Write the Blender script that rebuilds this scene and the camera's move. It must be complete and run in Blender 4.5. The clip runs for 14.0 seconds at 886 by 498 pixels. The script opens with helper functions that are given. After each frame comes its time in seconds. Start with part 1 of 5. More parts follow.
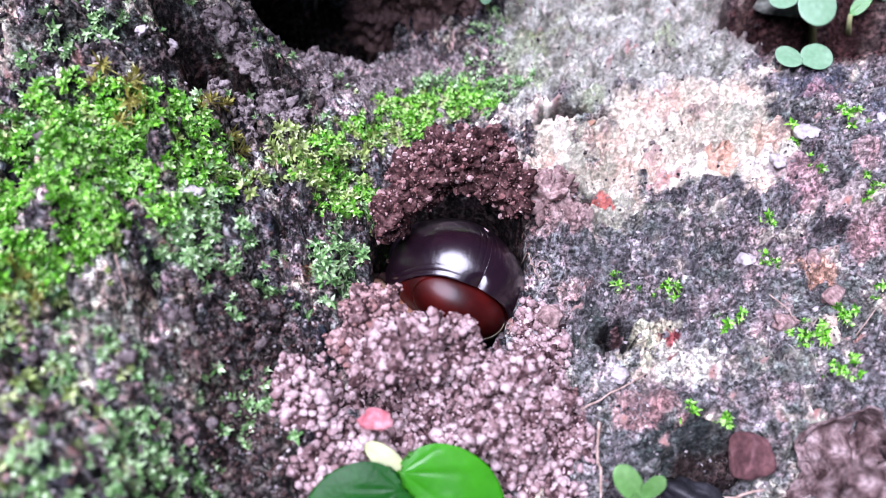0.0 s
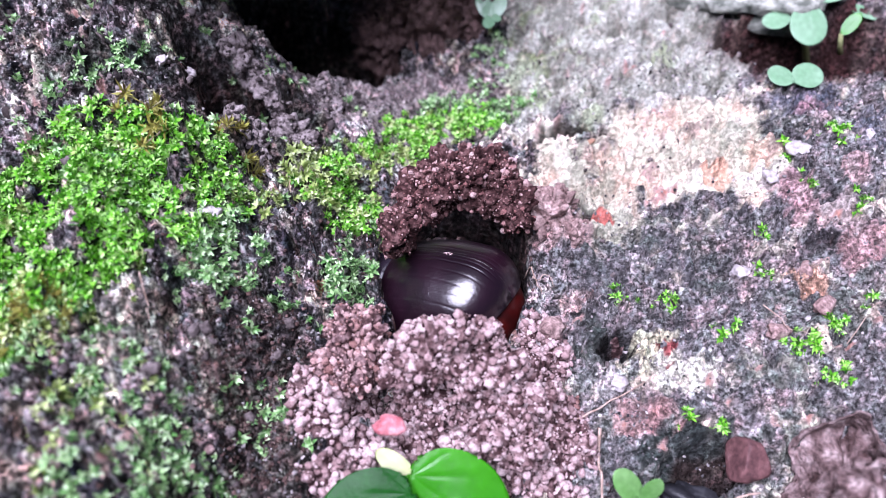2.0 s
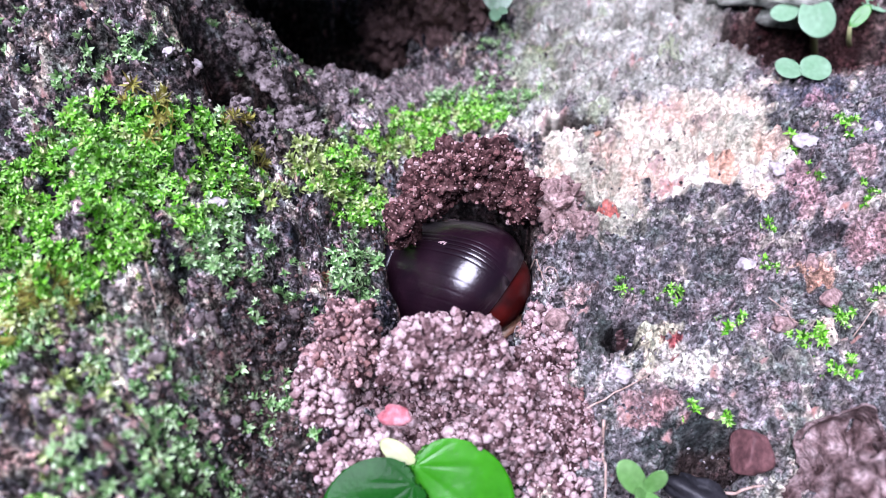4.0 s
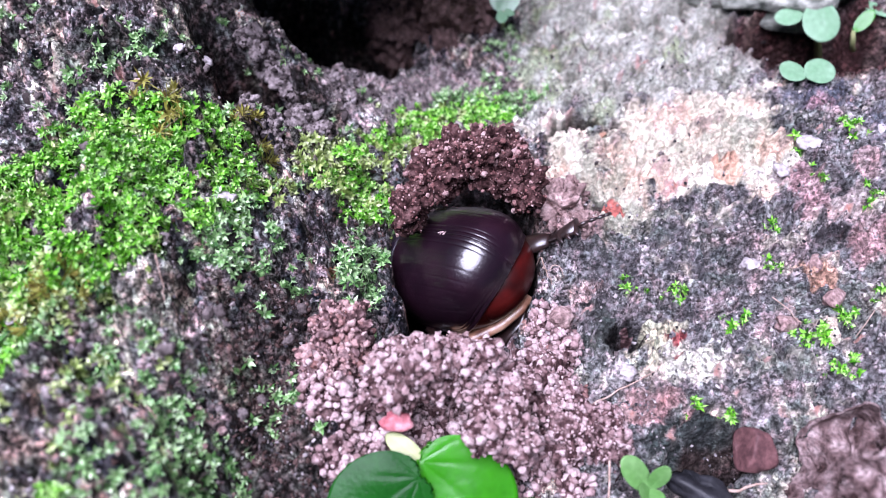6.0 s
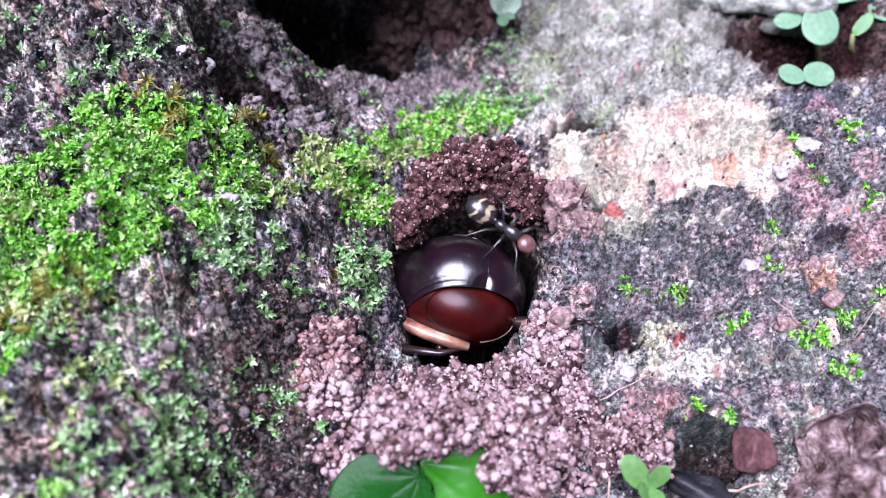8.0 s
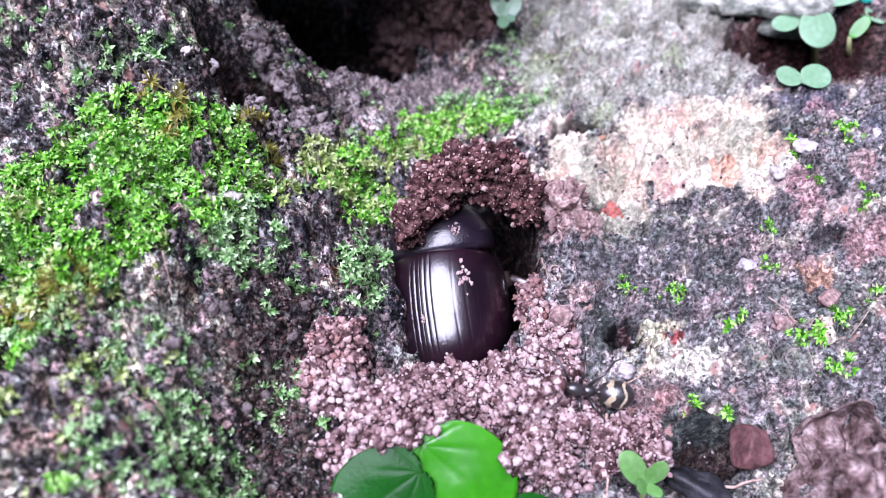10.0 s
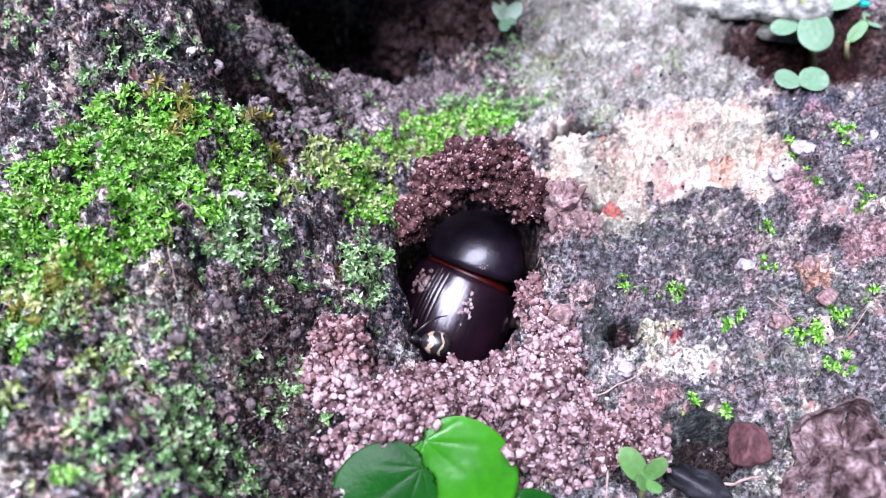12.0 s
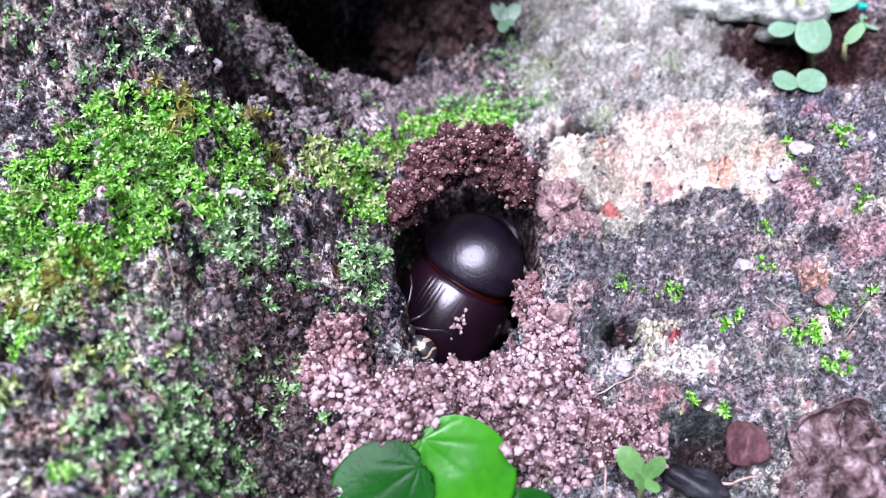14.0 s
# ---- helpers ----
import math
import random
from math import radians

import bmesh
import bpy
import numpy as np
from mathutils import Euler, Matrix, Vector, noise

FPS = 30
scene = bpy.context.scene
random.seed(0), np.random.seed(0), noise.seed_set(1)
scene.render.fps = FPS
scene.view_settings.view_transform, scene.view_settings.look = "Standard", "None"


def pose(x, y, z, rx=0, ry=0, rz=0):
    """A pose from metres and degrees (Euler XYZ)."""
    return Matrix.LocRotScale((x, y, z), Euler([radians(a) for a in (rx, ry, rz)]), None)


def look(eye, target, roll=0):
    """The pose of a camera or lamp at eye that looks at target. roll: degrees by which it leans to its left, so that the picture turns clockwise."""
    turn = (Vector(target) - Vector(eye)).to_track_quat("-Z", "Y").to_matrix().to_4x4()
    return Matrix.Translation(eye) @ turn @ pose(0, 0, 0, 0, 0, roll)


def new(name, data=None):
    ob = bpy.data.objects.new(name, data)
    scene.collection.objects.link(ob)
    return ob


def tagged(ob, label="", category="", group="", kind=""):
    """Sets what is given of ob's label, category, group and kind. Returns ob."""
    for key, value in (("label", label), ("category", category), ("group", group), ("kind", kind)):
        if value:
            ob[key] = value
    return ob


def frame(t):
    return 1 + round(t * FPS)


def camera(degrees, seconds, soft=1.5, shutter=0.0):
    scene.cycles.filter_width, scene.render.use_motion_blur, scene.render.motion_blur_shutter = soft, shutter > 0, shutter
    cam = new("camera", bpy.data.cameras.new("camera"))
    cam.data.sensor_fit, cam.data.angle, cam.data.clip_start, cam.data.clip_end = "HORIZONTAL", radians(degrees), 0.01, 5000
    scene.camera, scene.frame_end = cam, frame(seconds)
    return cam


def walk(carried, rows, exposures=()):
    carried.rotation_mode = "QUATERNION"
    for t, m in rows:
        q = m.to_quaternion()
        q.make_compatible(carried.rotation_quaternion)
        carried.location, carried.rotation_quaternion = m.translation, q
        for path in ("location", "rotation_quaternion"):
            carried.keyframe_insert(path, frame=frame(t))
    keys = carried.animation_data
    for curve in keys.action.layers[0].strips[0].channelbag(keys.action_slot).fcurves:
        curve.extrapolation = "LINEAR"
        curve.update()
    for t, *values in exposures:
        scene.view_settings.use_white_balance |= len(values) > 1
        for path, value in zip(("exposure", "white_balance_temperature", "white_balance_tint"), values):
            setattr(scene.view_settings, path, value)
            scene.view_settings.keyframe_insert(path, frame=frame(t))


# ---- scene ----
EXPOSURE = 1.27
cam = camera(59.13, 14.0, soft=0.6, shutter=0.5)
PATH = [
    (0, 0.00086, 0.00169, 0.09922, 0.544, -45.223, -0.227),
    (0.5, 0.00090, 0.00130, 0.09939, 0.516, -44.906, -0.222),
    (1, 0.00042, -0.00046, 0.10001, 0.307, -44.292, -0.018),
    (1.5, 0.00117, -0.00276, 0.10383, 1.457, -44.122, -1.415),
    (2, 0.00159, -0.00285, 0.10358, 1.510, -44.050, -1.442),
    (2.5, 0.00220, -0.00374, 0.10409, 2.565, -44.483, -2.060),
    (3, 0.00228, -0.00328, 0.10340, 2.390, -44.515, -1.956),
    (5.5, 0.00184, -0.00481, 0.10325, 2.573, -43.981, -1.721),
    (6, 0.00136, -0.00560, 0.10275, 2.503, -43.849, -1.469),
    (6.5, 0.00062, -0.00630, 0.10199, 2.218, -43.702, -1.051),
    (7, 0.00096, -0.00644, 0.10228, 2.434, -43.602, -1.226),
    (7.5, 0.00079, -0.00720, 0.10215, 2.440, -43.448, -1.117),
    (8, 0.00130, -0.00672, 0.10270, 2.535, -43.483, -1.376),
    (10.5, 0.00123, -0.00895, 0.10361, 2.534, -43.184, -1.250),
    (11, 0.00132, -0.00921, 0.10409, 2.665, -43.128, -1.390),
    (11.5, 0.00121, -0.00919, 0.10320, 2.444, -43.074, -1.155),
    (12, 0.00095, -0.01050, 0.10320, 2.506, -42.773, -1.079),
    (12.5, 0.00102, -0.01052, 0.10318, 2.541, -42.784, -1.016),
    (13, 0.00009, -0.01145, 0.10199, 2.197, -42.630, -0.448),
    (13.5, -0.00011, -0.01167, 0.10199, 2.131, -42.570, -0.368),
    (14, 0.00076, -0.01115, 0.10249, 2.236, -42.461, -0.730),
]
walk(cam, [(t, pose(x, y, z, 0, 0, yaw) @ pose(0, 0, 0, 90 + pitch) @ pose(0, 0, 0, 0, 0, roll)) for t, x, y, z, yaw, pitch, roll in PATH],
     exposures=[(0.0, EXPOSURE, 5580, 28), (14.0, EXPOSURE, 5580, 28)])
# a phone lens close to its subject: sharp on the burrow, soft before and behind it
cam.data.dof.use_dof = True
cam.data.dof.focus_distance = 0.145
cam.data.dof.aperture_fstop = 13.0

# ---- light: a bright hazy sky, brightest high up behind the camera ----
world = bpy.data.worlds.new("sky")
scene.world = world
world.use_nodes = True
_n = world.node_tree.nodes
_sky = _n.new("ShaderNodeTexSky")
_sky.sky_type = "NISHITA"
_sky.sun_disc = False
_sky.sun_elevation, _sky.sun_rotation = radians(67), radians(213)
_sky.air_density, _sky.dust_density = 1.0, 1.0
world.node_tree.links.new(_sky.outputs[0], _n["Background"].inputs[0])
_n["Background"].inputs[1].default_value = 0.008
sun_data = bpy.data.lights.new("sun", "SUN")
sun_data.energy, sun_data.angle, sun_data.color = 5.0, radians(50), (1.0, 0.975, 0.985)
sun = new("sun", sun_data)
sun.matrix_world = look((-0.33, -0.40, 1.45), (0, 0.1, 0))


# ---- small tools ----
def rot_rand(n, rng):
    """n random turns, as 3 x 3 matrices."""
    q = rng.normal(size=(n, 4))
    q /= np.linalg.norm(q, axis=1)[:, None]
    w, x, y, z = q.T
    return np.stack([1 - 2 * (y * y + z * z), 2 * (x * y - z * w), 2 * (x * z + y * w),
                     2 * (x * y + z * w), 1 - 2 * (x * x + z * z), 2 * (y * z - x * w),
                     2 * (x * z - y * w), 2 * (y * z + x * w), 1 - 2 * (x * x + y * y)], 1).reshape(n, 3, 3)


def upright(normals, rng):
    """Turns that carry +z to the normals, each spun by chance."""
    n = normals / np.linalg.norm(normals, axis=1)[:, None]
    ref = rng.normal(size=n.shape)
    a = np.cross(ref, n)
    a /= np.linalg.norm(a, axis=1)[:, None]
    return np.stack([a, np.cross(n, a), n], 2)


def many(shapes, turns, sizes, places, rng):
    """One pile of vertices and faces from copies of the shapes, each turned, sized (n or n x 3) and placed."""
    verts, faces, base = [], [], 0
    pick = rng.integers(0, len(shapes), len(places))
    sizes = np.asarray(sizes)
    if sizes.ndim == 1:
        sizes = np.repeat(sizes[:, None], 3, 1)
    for k, (v, f) in enumerate(shapes):
        idx = np.where(pick == k)[0]
        if not len(idx):
            continue
        p = np.einsum("nij,nvj->nvi", turns[idx], v[None] * sizes[idx][:, None]) + places[idx][:, None]
        verts.append(p.reshape(-1, 3))
        faces.append((f[None] + base + (np.arange(len(idx)) * len(v))[:, None, None]).reshape(-1, f.shape[1]))
        base += len(idx) * len(v)
    return np.concatenate(verts), np.concatenate(faces)


def mesh_of(name, verts, faces, material, smooth=True, second=None, split=0):
    me = bpy.data.meshes.new(name)
    verts, faces = np.asarray(verts, np.float32), np.asarray(faces, np.int32)
    k = faces.shape[1]
    me.vertices.add(len(verts))
    me.vertices.foreach_set("co", verts.ravel())
    me.loops.add(faces.size)
    me.loops.foreach_set("vertex_index", faces.ravel())
    me.polygons.add(len(faces))
    me.polygons.foreach_set("loop_start", np.arange(0, faces.size, k, dtype=np.int32))
    me.polygons.foreach_set("use_smooth", np.full(len(faces), smooth))
    me.materials.append(material)
    if second:  # faces past the split take the second material
        me.materials.append(second)
        later = np.arange(len(faces)) >= split
        me.polygons.foreach_set("material_index", later.astype(np.int32))
        me.polygons.foreach_set("use_smooth", np.full(len(faces), True))
    me.update(calc_edges=True)
    me.validate()
    return me


def part(name, bm, material, parent, label=""):
    """Links a bmesh, or a mesh, as one object under a thing or a part."""
    if isinstance(bm, bpy.types.Mesh):
        me = bm
    else:
        me = bpy.data.meshes.new(name)
        bm.to_mesh(me)
        bm.free()
        me.polygons.foreach_set("use_smooth", np.full(len(me.polygons), True))
        me.materials.append(material)
    ob = new(name, me)
    ob.parent = parent
    return tagged(ob, label) if label else ob


def ico(level, rough, rng, squash=(1, 1, 1)):
    """A lumpy unit ball as vertices and triangles."""
    bm = bmesh.new()
    bmesh.ops.create_icosphere(bm, subdivisions=level, radius=1)
    v = np.array([x.co for x in bm.verts])
    f = np.array([[q.index for q in p.verts] for p in bm.faces])
    bm.free()
    off = rng.uniform(-9, 9, 3)
    r = np.array([noise.noise(Vector(p * 1.3 + off)) + 0.5 * noise.noise(Vector(p * 2.9 + off)) for p in v])
    return v * (1 + rough * r)[:, None] * np.array(squash), f


# -- relief --
def ss(v, a, b):
    t = np.clip((v - a) / (b - a), 0, 1)
    return t * t * (3 - 2 * t)


def bump(x, y, cx, cy, sx, sy, turn=0.0):
    """A soft round hill of height 1."""
    c, s = np.cos(np.radians(turn)), np.sin(np.radians(turn))
    u, v = (x - cx) * c + (y - cy) * s, (y - cy) * c - (x - cx) * s
    return np.exp(-((u / sx) ** 2) - (v / sy) ** 2)


def pit(x, y, cx, cy, sx, sy, turn=0.0, edge=0.35):
    """1 inside an oval, 0 outside, with a steep rim."""
    c, s = np.cos(np.radians(turn)), np.sin(np.radians(turn))
    u, v = (x - cx) * c + (y - cy) * s, (y - cy) * c - (x - cx) * s
    return 1 - ss(np.sqrt((u / sx) ** 2 + (v / sy) ** 2), 1 - edge, 1 + edge)


def grain(x, y, size, seed=0):
    """Value noise from -1 to 1 with cells of that size."""
    u, v = x / size, y / size
    i, j = np.floor(u), np.floor(v)
    a, b = u - i, v - j
    a, b = a * a * (3 - 2 * a), b * b * (3 - 2 * b)

    def h(p, q):
        k = (p.astype(np.int64) * 374761393 + q.astype(np.int64) * 668265263 + seed * 974711) & 0xFFFFFFFF
        k = ((k ^ (k >> 13)) * 1274126177) & 0xFFFFFFFF
        return ((k ^ (k >> 16)) & 0xFFFF) / 32767.5 - 1

    return (h(i, j) * (1 - a) + h(i + 1, j) * a) * (1 - b) + (h(i, j + 1) * (1 - a) + h(i + 1, j + 1) * a) * b


def fbm(x, y, size, octaves=4, seed=0, gain=0.5):
    total, amp, norm = 0.0, 1.0, 0.0
    for k in range(octaves):
        c, s = np.cos(0.7 * k), np.sin(0.7 * k)
        total = total + amp * grain(x * c - y * s + 7.1 * k * size, x * s + y * c, size / 2**k, seed + k)
        norm, amp = norm + amp, amp * gain
    return total / norm


def form(x, y):
    """The large forms of the ground: a bank to the left, a burrow, hollows and a rock."""
    x, y = np.asarray(x, float), np.asarray(y, float)
    z = -0.0285 + 0.1074 * np.clip(x, -0.13, 0.12) + 0.1944 * np.clip(y, -0.02, 0.24) + 0.0343 * ss(-x, 0, 0.06)
    z = z + 0.008 * bump(x, y, -0.066, 0.128, 0.025, 0.022) + 0.006 * bump(x, y, 0.072, 0.124, 0.028, 0.018)
    z = z - 0.006 * bump(x, y, -0.034, 0.120, 0.006, 0.012) - 0.006 * bump(x, y, -0.032, 0.062, 0.006, 0.022, 8)
    z = z + 0.003 * bump(x, y, -0.050, 0.085, 0.022, 0.018) + 0.004 * bump(x, y, 0.020, 0.108, 0.010, 0.007)
    # hollows under the bank
    w = 0.003 * fbm(x, y, 0.008, 3, 8)
    z = z - 0.032 * pit(x + w, y + w, -0.0450, 0.1340, 0.0075, 0.0105, 20, 0.3)
    z = z - 0.036 * pit(x + 1.6 * w, y - 1.6 * w, -0.0330, 0.1670, 0.0165, 0.0150, 8, 0.5)
    z = z - 0.014 * pit(x + w, y, -0.0320, 0.1290, 0.0052, 0.0026, 5, 0.35)
    # recess behind the rock, on the right
    z = z - 0.048 * pit(x + w, y + w, 0.0830, 0.1600, 0.0185, 0.0105, -12, 0.15)
    z = z - 0.018 * pit(x + 0.4 * w, y + 0.4 * w, 0.0303, 0.0872, 0.0030, 0.0015, 8, 0.2)
    z = z - 0.007 * pit(x + 0.5 * w, y + 0.5 * w, 0.0440, 0.0668, 0.0075, 0.0030, 12, 0.35)
    # low ground in front of the rock
    z = z - 0.006 * ss(-(y - 0.068 - 0.10 * (x - 0.04)), 0, 0.006) * ss(x, 0.026, 0.034) * (1 - ss(-y, -0.03, 0.0))
    # laterite lip beside the burrow's mouth, with a small pit behind it
    z = z + 0.0020 * bump(x, y, 0.0195, 0.1140, 0.0070, 0.0060, -25) - 0.0040 * pit(x + 0.5 * w, y + 0.5 * w, 0.0272, 0.1170, 0.0020, 0.0016, 0, 0.4)
    # crack in the crust behind
    z = z - 0.0080 * pit(x, y + 0.5 * w, 0.0270, 0.1385, 0.0085, 0.0012, -4, 0.5) + 0.0030 * bump(x, y, 0.0300, 0.1440, 0.010, 0.004)
    return z


def burrow(x, y):
    """1 inside the burrow's mouth."""
    w = 0.0022 * fbm(x, y, 0.008, 3, 5)
    return pit(x + w, y + w, 0.0004, 0.1050, 0.0138, 0.0200, 0, 0.12)


def relief(x, y):
    """Height of the ground."""
    x, y = np.asarray(x, float), np.asarray(y, float)
    near = ss(-np.hypot(x, y - 0.11), -0.5, -0.25)
    left = ss(-x, -0.012, 0.020)
    f = fbm(x, y, 0.016, 4, 9)
    hush = 1 - 0.7 * pit(x, y, -0.018, 0.152, 0.034, 0.020, 10, 0.4)
    z = form(x, y) + near * (0.0018 * fbm(x, y, 0.014, 3, 1) + 0.0016 * np.abs(fbm(x, y, 0.0045, 3, 2)) + 0.0010 * fbm(x, y, 0.0017, 2, 3))
    z = z + near * left * hush * (0.0042 * fbm(x, y, 0.0075, 3, 4) - 0.0055 * np.exp(-((f / 0.07) ** 2)) + 0.0008 * fbm(x, y, 0.0022, 2, 6))
    z = z - near * 0.0011 * ss(fbm(x, y, 0.0030, 2, 12), 0.15, 0.45) + near * 0.0009 * ss(fbm(x, y, 0.0024, 2, 13), 0.2, 0.4)
    z = z - near * (1 - left) * 0.0024 * ss(fbm(x, y, 0.0052, 3, 10), 0.34, 0.55) + near * (1 - left) * 0.0014 * fbm(x, y, 0.0030, 3, 14)
    z = z - near * (0.0010 + 0.0010 * left) * np.exp(-((fbm(x, y, 0.0058, 3, 15) / 0.06) ** 2)) - near * 0.0017 * ss(fbm(x, y, 0.0021, 2, 16), 0.2, 0.5)
    z = z + near * left * hush * (0.0026 * np.abs(fbm(x, y, 0.0065, 2, 17)) + 0.0018 * np.abs(fbm(x, y, 0.0028, 2, 18)) - 0.0008)
    # knobs and pits: coarse on the bank, finer on the rock
    k = fbm(x, y, 0.0034, 2, 19)
    z = z + near * left * hush * (0.0016 * ss(k, 0.05, 0.5) - 0.0020 * ss(-k, 0.10, 0.45))
    z = z - near * (1 - left) * (0.0012 * np.exp(-((fbm(x, y * 1.5, 0.0046, 3, 20) / 0.09) ** 2)) - 0.0007 * fbm(x, y, 0.0012, 2, 25))
    return z - 0.036 * burrow(x, y)


# -- end relief --
def slope(x, y, e=0.0012):
    """Normals of the ground."""
    n = np.stack([relief(x - e, y) - relief(x + e, y), relief(x, y - e) - relief(x, y + e), np.full_like(x, 2 * e)], 1)
    return n / np.linalg.norm(n, axis=1)[:, None]


# ---- materials ----
def material(name, rough=0.7, spec=0.4):
    m = bpy.data.materials.new(name)
    m.use_nodes = True
    b = m.node_tree.nodes["Principled BSDF"]
    b.inputs["Roughness"].default_value = rough
    b.inputs["Specular IOR Level"].default_value = spec
    return m, m.node_tree, b


def add_bump(tree, bsdf, scale, strength, distance, detail=4):
    co = tree.nodes.new("ShaderNodeTexCoord")
    tx = tree.nodes.new("ShaderNodeTexNoise")
    tx.inputs["Scale"].default_value, tx.inputs["Detail"].default_value = scale, detail
    bp = tree.nodes.new("ShaderNodeBump")
    bp.inputs["Strength"].default_value, bp.inputs["Distance"].default_value = strength, distance
    tree.links.new(co.outputs["Object"], tx.inputs["Vector"])
    tree.links.new(tx.outputs["Fac"], bp.inputs["Height"])
    tree.links.new(bp.outputs["Normal"], bsdf.inputs["Normal"])
    return tx


def ramp(tree, source, stops):
    r = tree.nodes.new("ShaderNodeValToRGB")
    while len(r.color_ramp.elements) < len(stops):
        r.color_ramp.elements.new(0.5)
    for e, (p, c) in zip(r.color_ramp.elements, stops):
        e.position, e.color = p, (*c, 1)
    tree.links.new(source, r.inputs[0])
    return r


def blend(tree, fac, a, b, kind="MULTIPLY"):
    m = tree.nodes.new("ShaderNodeMix")
    m.data_type, m.blend_type = "RGBA", kind
    m.inputs[0].default_value = fac
    tree.links.new(a, m.inputs[6])
    tree.links.new(b, m.inputs[7])
    return m.outputs[2]


def grained(name, stops, scale, rough=0.8, spec=0.3, relief_mm=0.15, bump_scale=2200, island=0.0, low=0.55):
    """A surface whose colour runs through the stops by noise (and by piece, where island is not 0)."""
    m, tree, b = material(name, rough, spec)
    tx = add_bump(tree, b, bump_scale, 0.8, relief_mm / 1000)
    n2 = tree.nodes.new("ShaderNodeTexNoise")
    n2.inputs["Scale"].default_value, n2.inputs["Detail"].default_value = scale, 5
    co = tree.nodes.new("ShaderNodeTexCoord")
    tree.links.new(co.outputs["Object"], n2.inputs["Vector"])
    source = n2.outputs["Fac"]
    if island:
        g = tree.nodes.new("ShaderNodeNewGeometry")
        mx = tree.nodes.new("ShaderNodeMix")
        mx.inputs[0].default_value = island
        tree.links.new(n2.outputs["Fac"], mx.inputs[2])
        tree.links.new(g.outputs["Random Per Island"], mx.inputs[3])
        source = mx.outputs[0]
    r = ramp(tree, source, stops)
    fine = ramp(tree, tx.outputs["Fac"], [(0.3, (low,) * 3), (0.65, (1, 1, 1))])
    tree.links.new(blend(tree, 0.8, r.outputs[0], fine.outputs[0]), b.inputs["Base Color"])
    return m


def ground_material():
    """Crust whose tint comes from the ground's colours, painted shade included; their alpha says how strongly it is
    mottled.
    """
    m, tree, b = material("weathered_ground", 0.8, 0.05)
    at = tree.nodes.new("ShaderNodeAttribute")
    at.attribute_name = "tint"
    tx = add_bump(tree, b, 620, 1.0, 0.0024, 9)
    tx.inputs["Roughness"].default_value = 0.68
    co = tree.nodes.new("ShaderNodeTexCoord")

    def cloud(scale, detail, rough):
        n = tree.nodes.new("ShaderNodeTexNoise")
        n.inputs["Scale"].default_value, n.inputs["Detail"].default_value, n.inputs["Roughness"].default_value = scale, detail, rough
        tree.links.new(co.outputs["Object"], n.inputs["Vector"])
        return n

    n2, n3, n4 = cloud(230, 6, 0.6), cloud(1150, 6, 0.7), cloud(420, 5, 0.6)
    # dark stops of fine also paint small shadow pockets into the mottling
    fine = ramp(tree, tx.outputs["Fac"], [(0.425, (0.03,) * 3), (0.475, (0.40,) * 3), (0.53, (1.15,) * 3), (0.60, (2.3,) * 3)])
    mid = ramp(tree, n2.outputs["Fac"], [(0.38, (0.30, 0.32, 0.36)), (0.5, (0.95, 0.94, 0.96)), (0.61, (1.55, 1.48, 1.45))])
    speck = ramp(tree, n3.outputs["Fac"], [(0.42, (0.10,) * 3), (0.49, (0.85,) * 3), (0.59, (1.9,) * 3)])
    hue = ramp(tree, n4.outputs["Fac"], [(0.40, (0.85, 1.06, 0.97)), (0.5, (1, 1, 1)), (0.60, (1.18, 0.92, 0.93))])
    c = blend(tree, 1.0, fine.outputs[0], mid.outputs[0])
    c = blend(tree, 0.9, c, hue.outputs[0])
    weak = tree.nodes.new("ShaderNodeMix")
    weak.data_type = "RGBA"
    weak.inputs[6].default_value = (1, 1, 1, 1)
    tree.links.new(at.outputs["Alpha"], weak.inputs[0])
    tree.links.new(c, weak.inputs[7])
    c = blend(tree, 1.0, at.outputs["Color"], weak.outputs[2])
    twice = tree.nodes.new("ShaderNodeMath")
    twice.operation, twice.use_clamp = "MULTIPLY", True
    twice.inputs[1].default_value = 1.7
    tree.links.new(at.outputs["Alpha"], twice.inputs[0])
    light = tree.nodes.new("ShaderNodeMix")
    light.data_type = "RGBA"
    light.inputs[6].default_value = (1, 1, 1, 1)
    tree.links.new(twice.outputs[0], light.inputs[0])
    tree.links.new(speck.outputs[0], light.inputs[7])
    c = blend(tree, 0.9, c, light.outputs[2])
    tree.links.new(c, b.inputs["Base Color"])
    wet = ramp(tree, n2.outputs["Fac"], [(0.38, (0.36,) * 3), (0.58, (0.8,) * 3)])
    tree.links.new(wet.outputs[0], b.inputs["Roughness"])
    return m


def leafy(name, stops, scale, rough=0.35, spec=0.5, island=0.7, through_light=0.25, bump_scale=900):
    m = grained(name, stops, scale, rough, spec, 0.08, bump_scale, island, 0.8)
    tree = m.node_tree
    b = tree.nodes["Principled BSDF"]
    tr = tree.nodes.new("ShaderNodeBsdfTranslucent")
    tree.links.new(b.inputs["Base Color"].links[0].from_socket, tr.inputs["Color"])
    mx = tree.nodes.new("ShaderNodeMixShader")
    mx.inputs[0].default_value = through_light
    tree.links.new(b.outputs[0], mx.inputs[1])
    tree.links.new(tr.outputs[0], mx.inputs[2])
    tree.links.new(mx.outputs[0], tree.nodes["Material Output"].inputs[0])
    return m


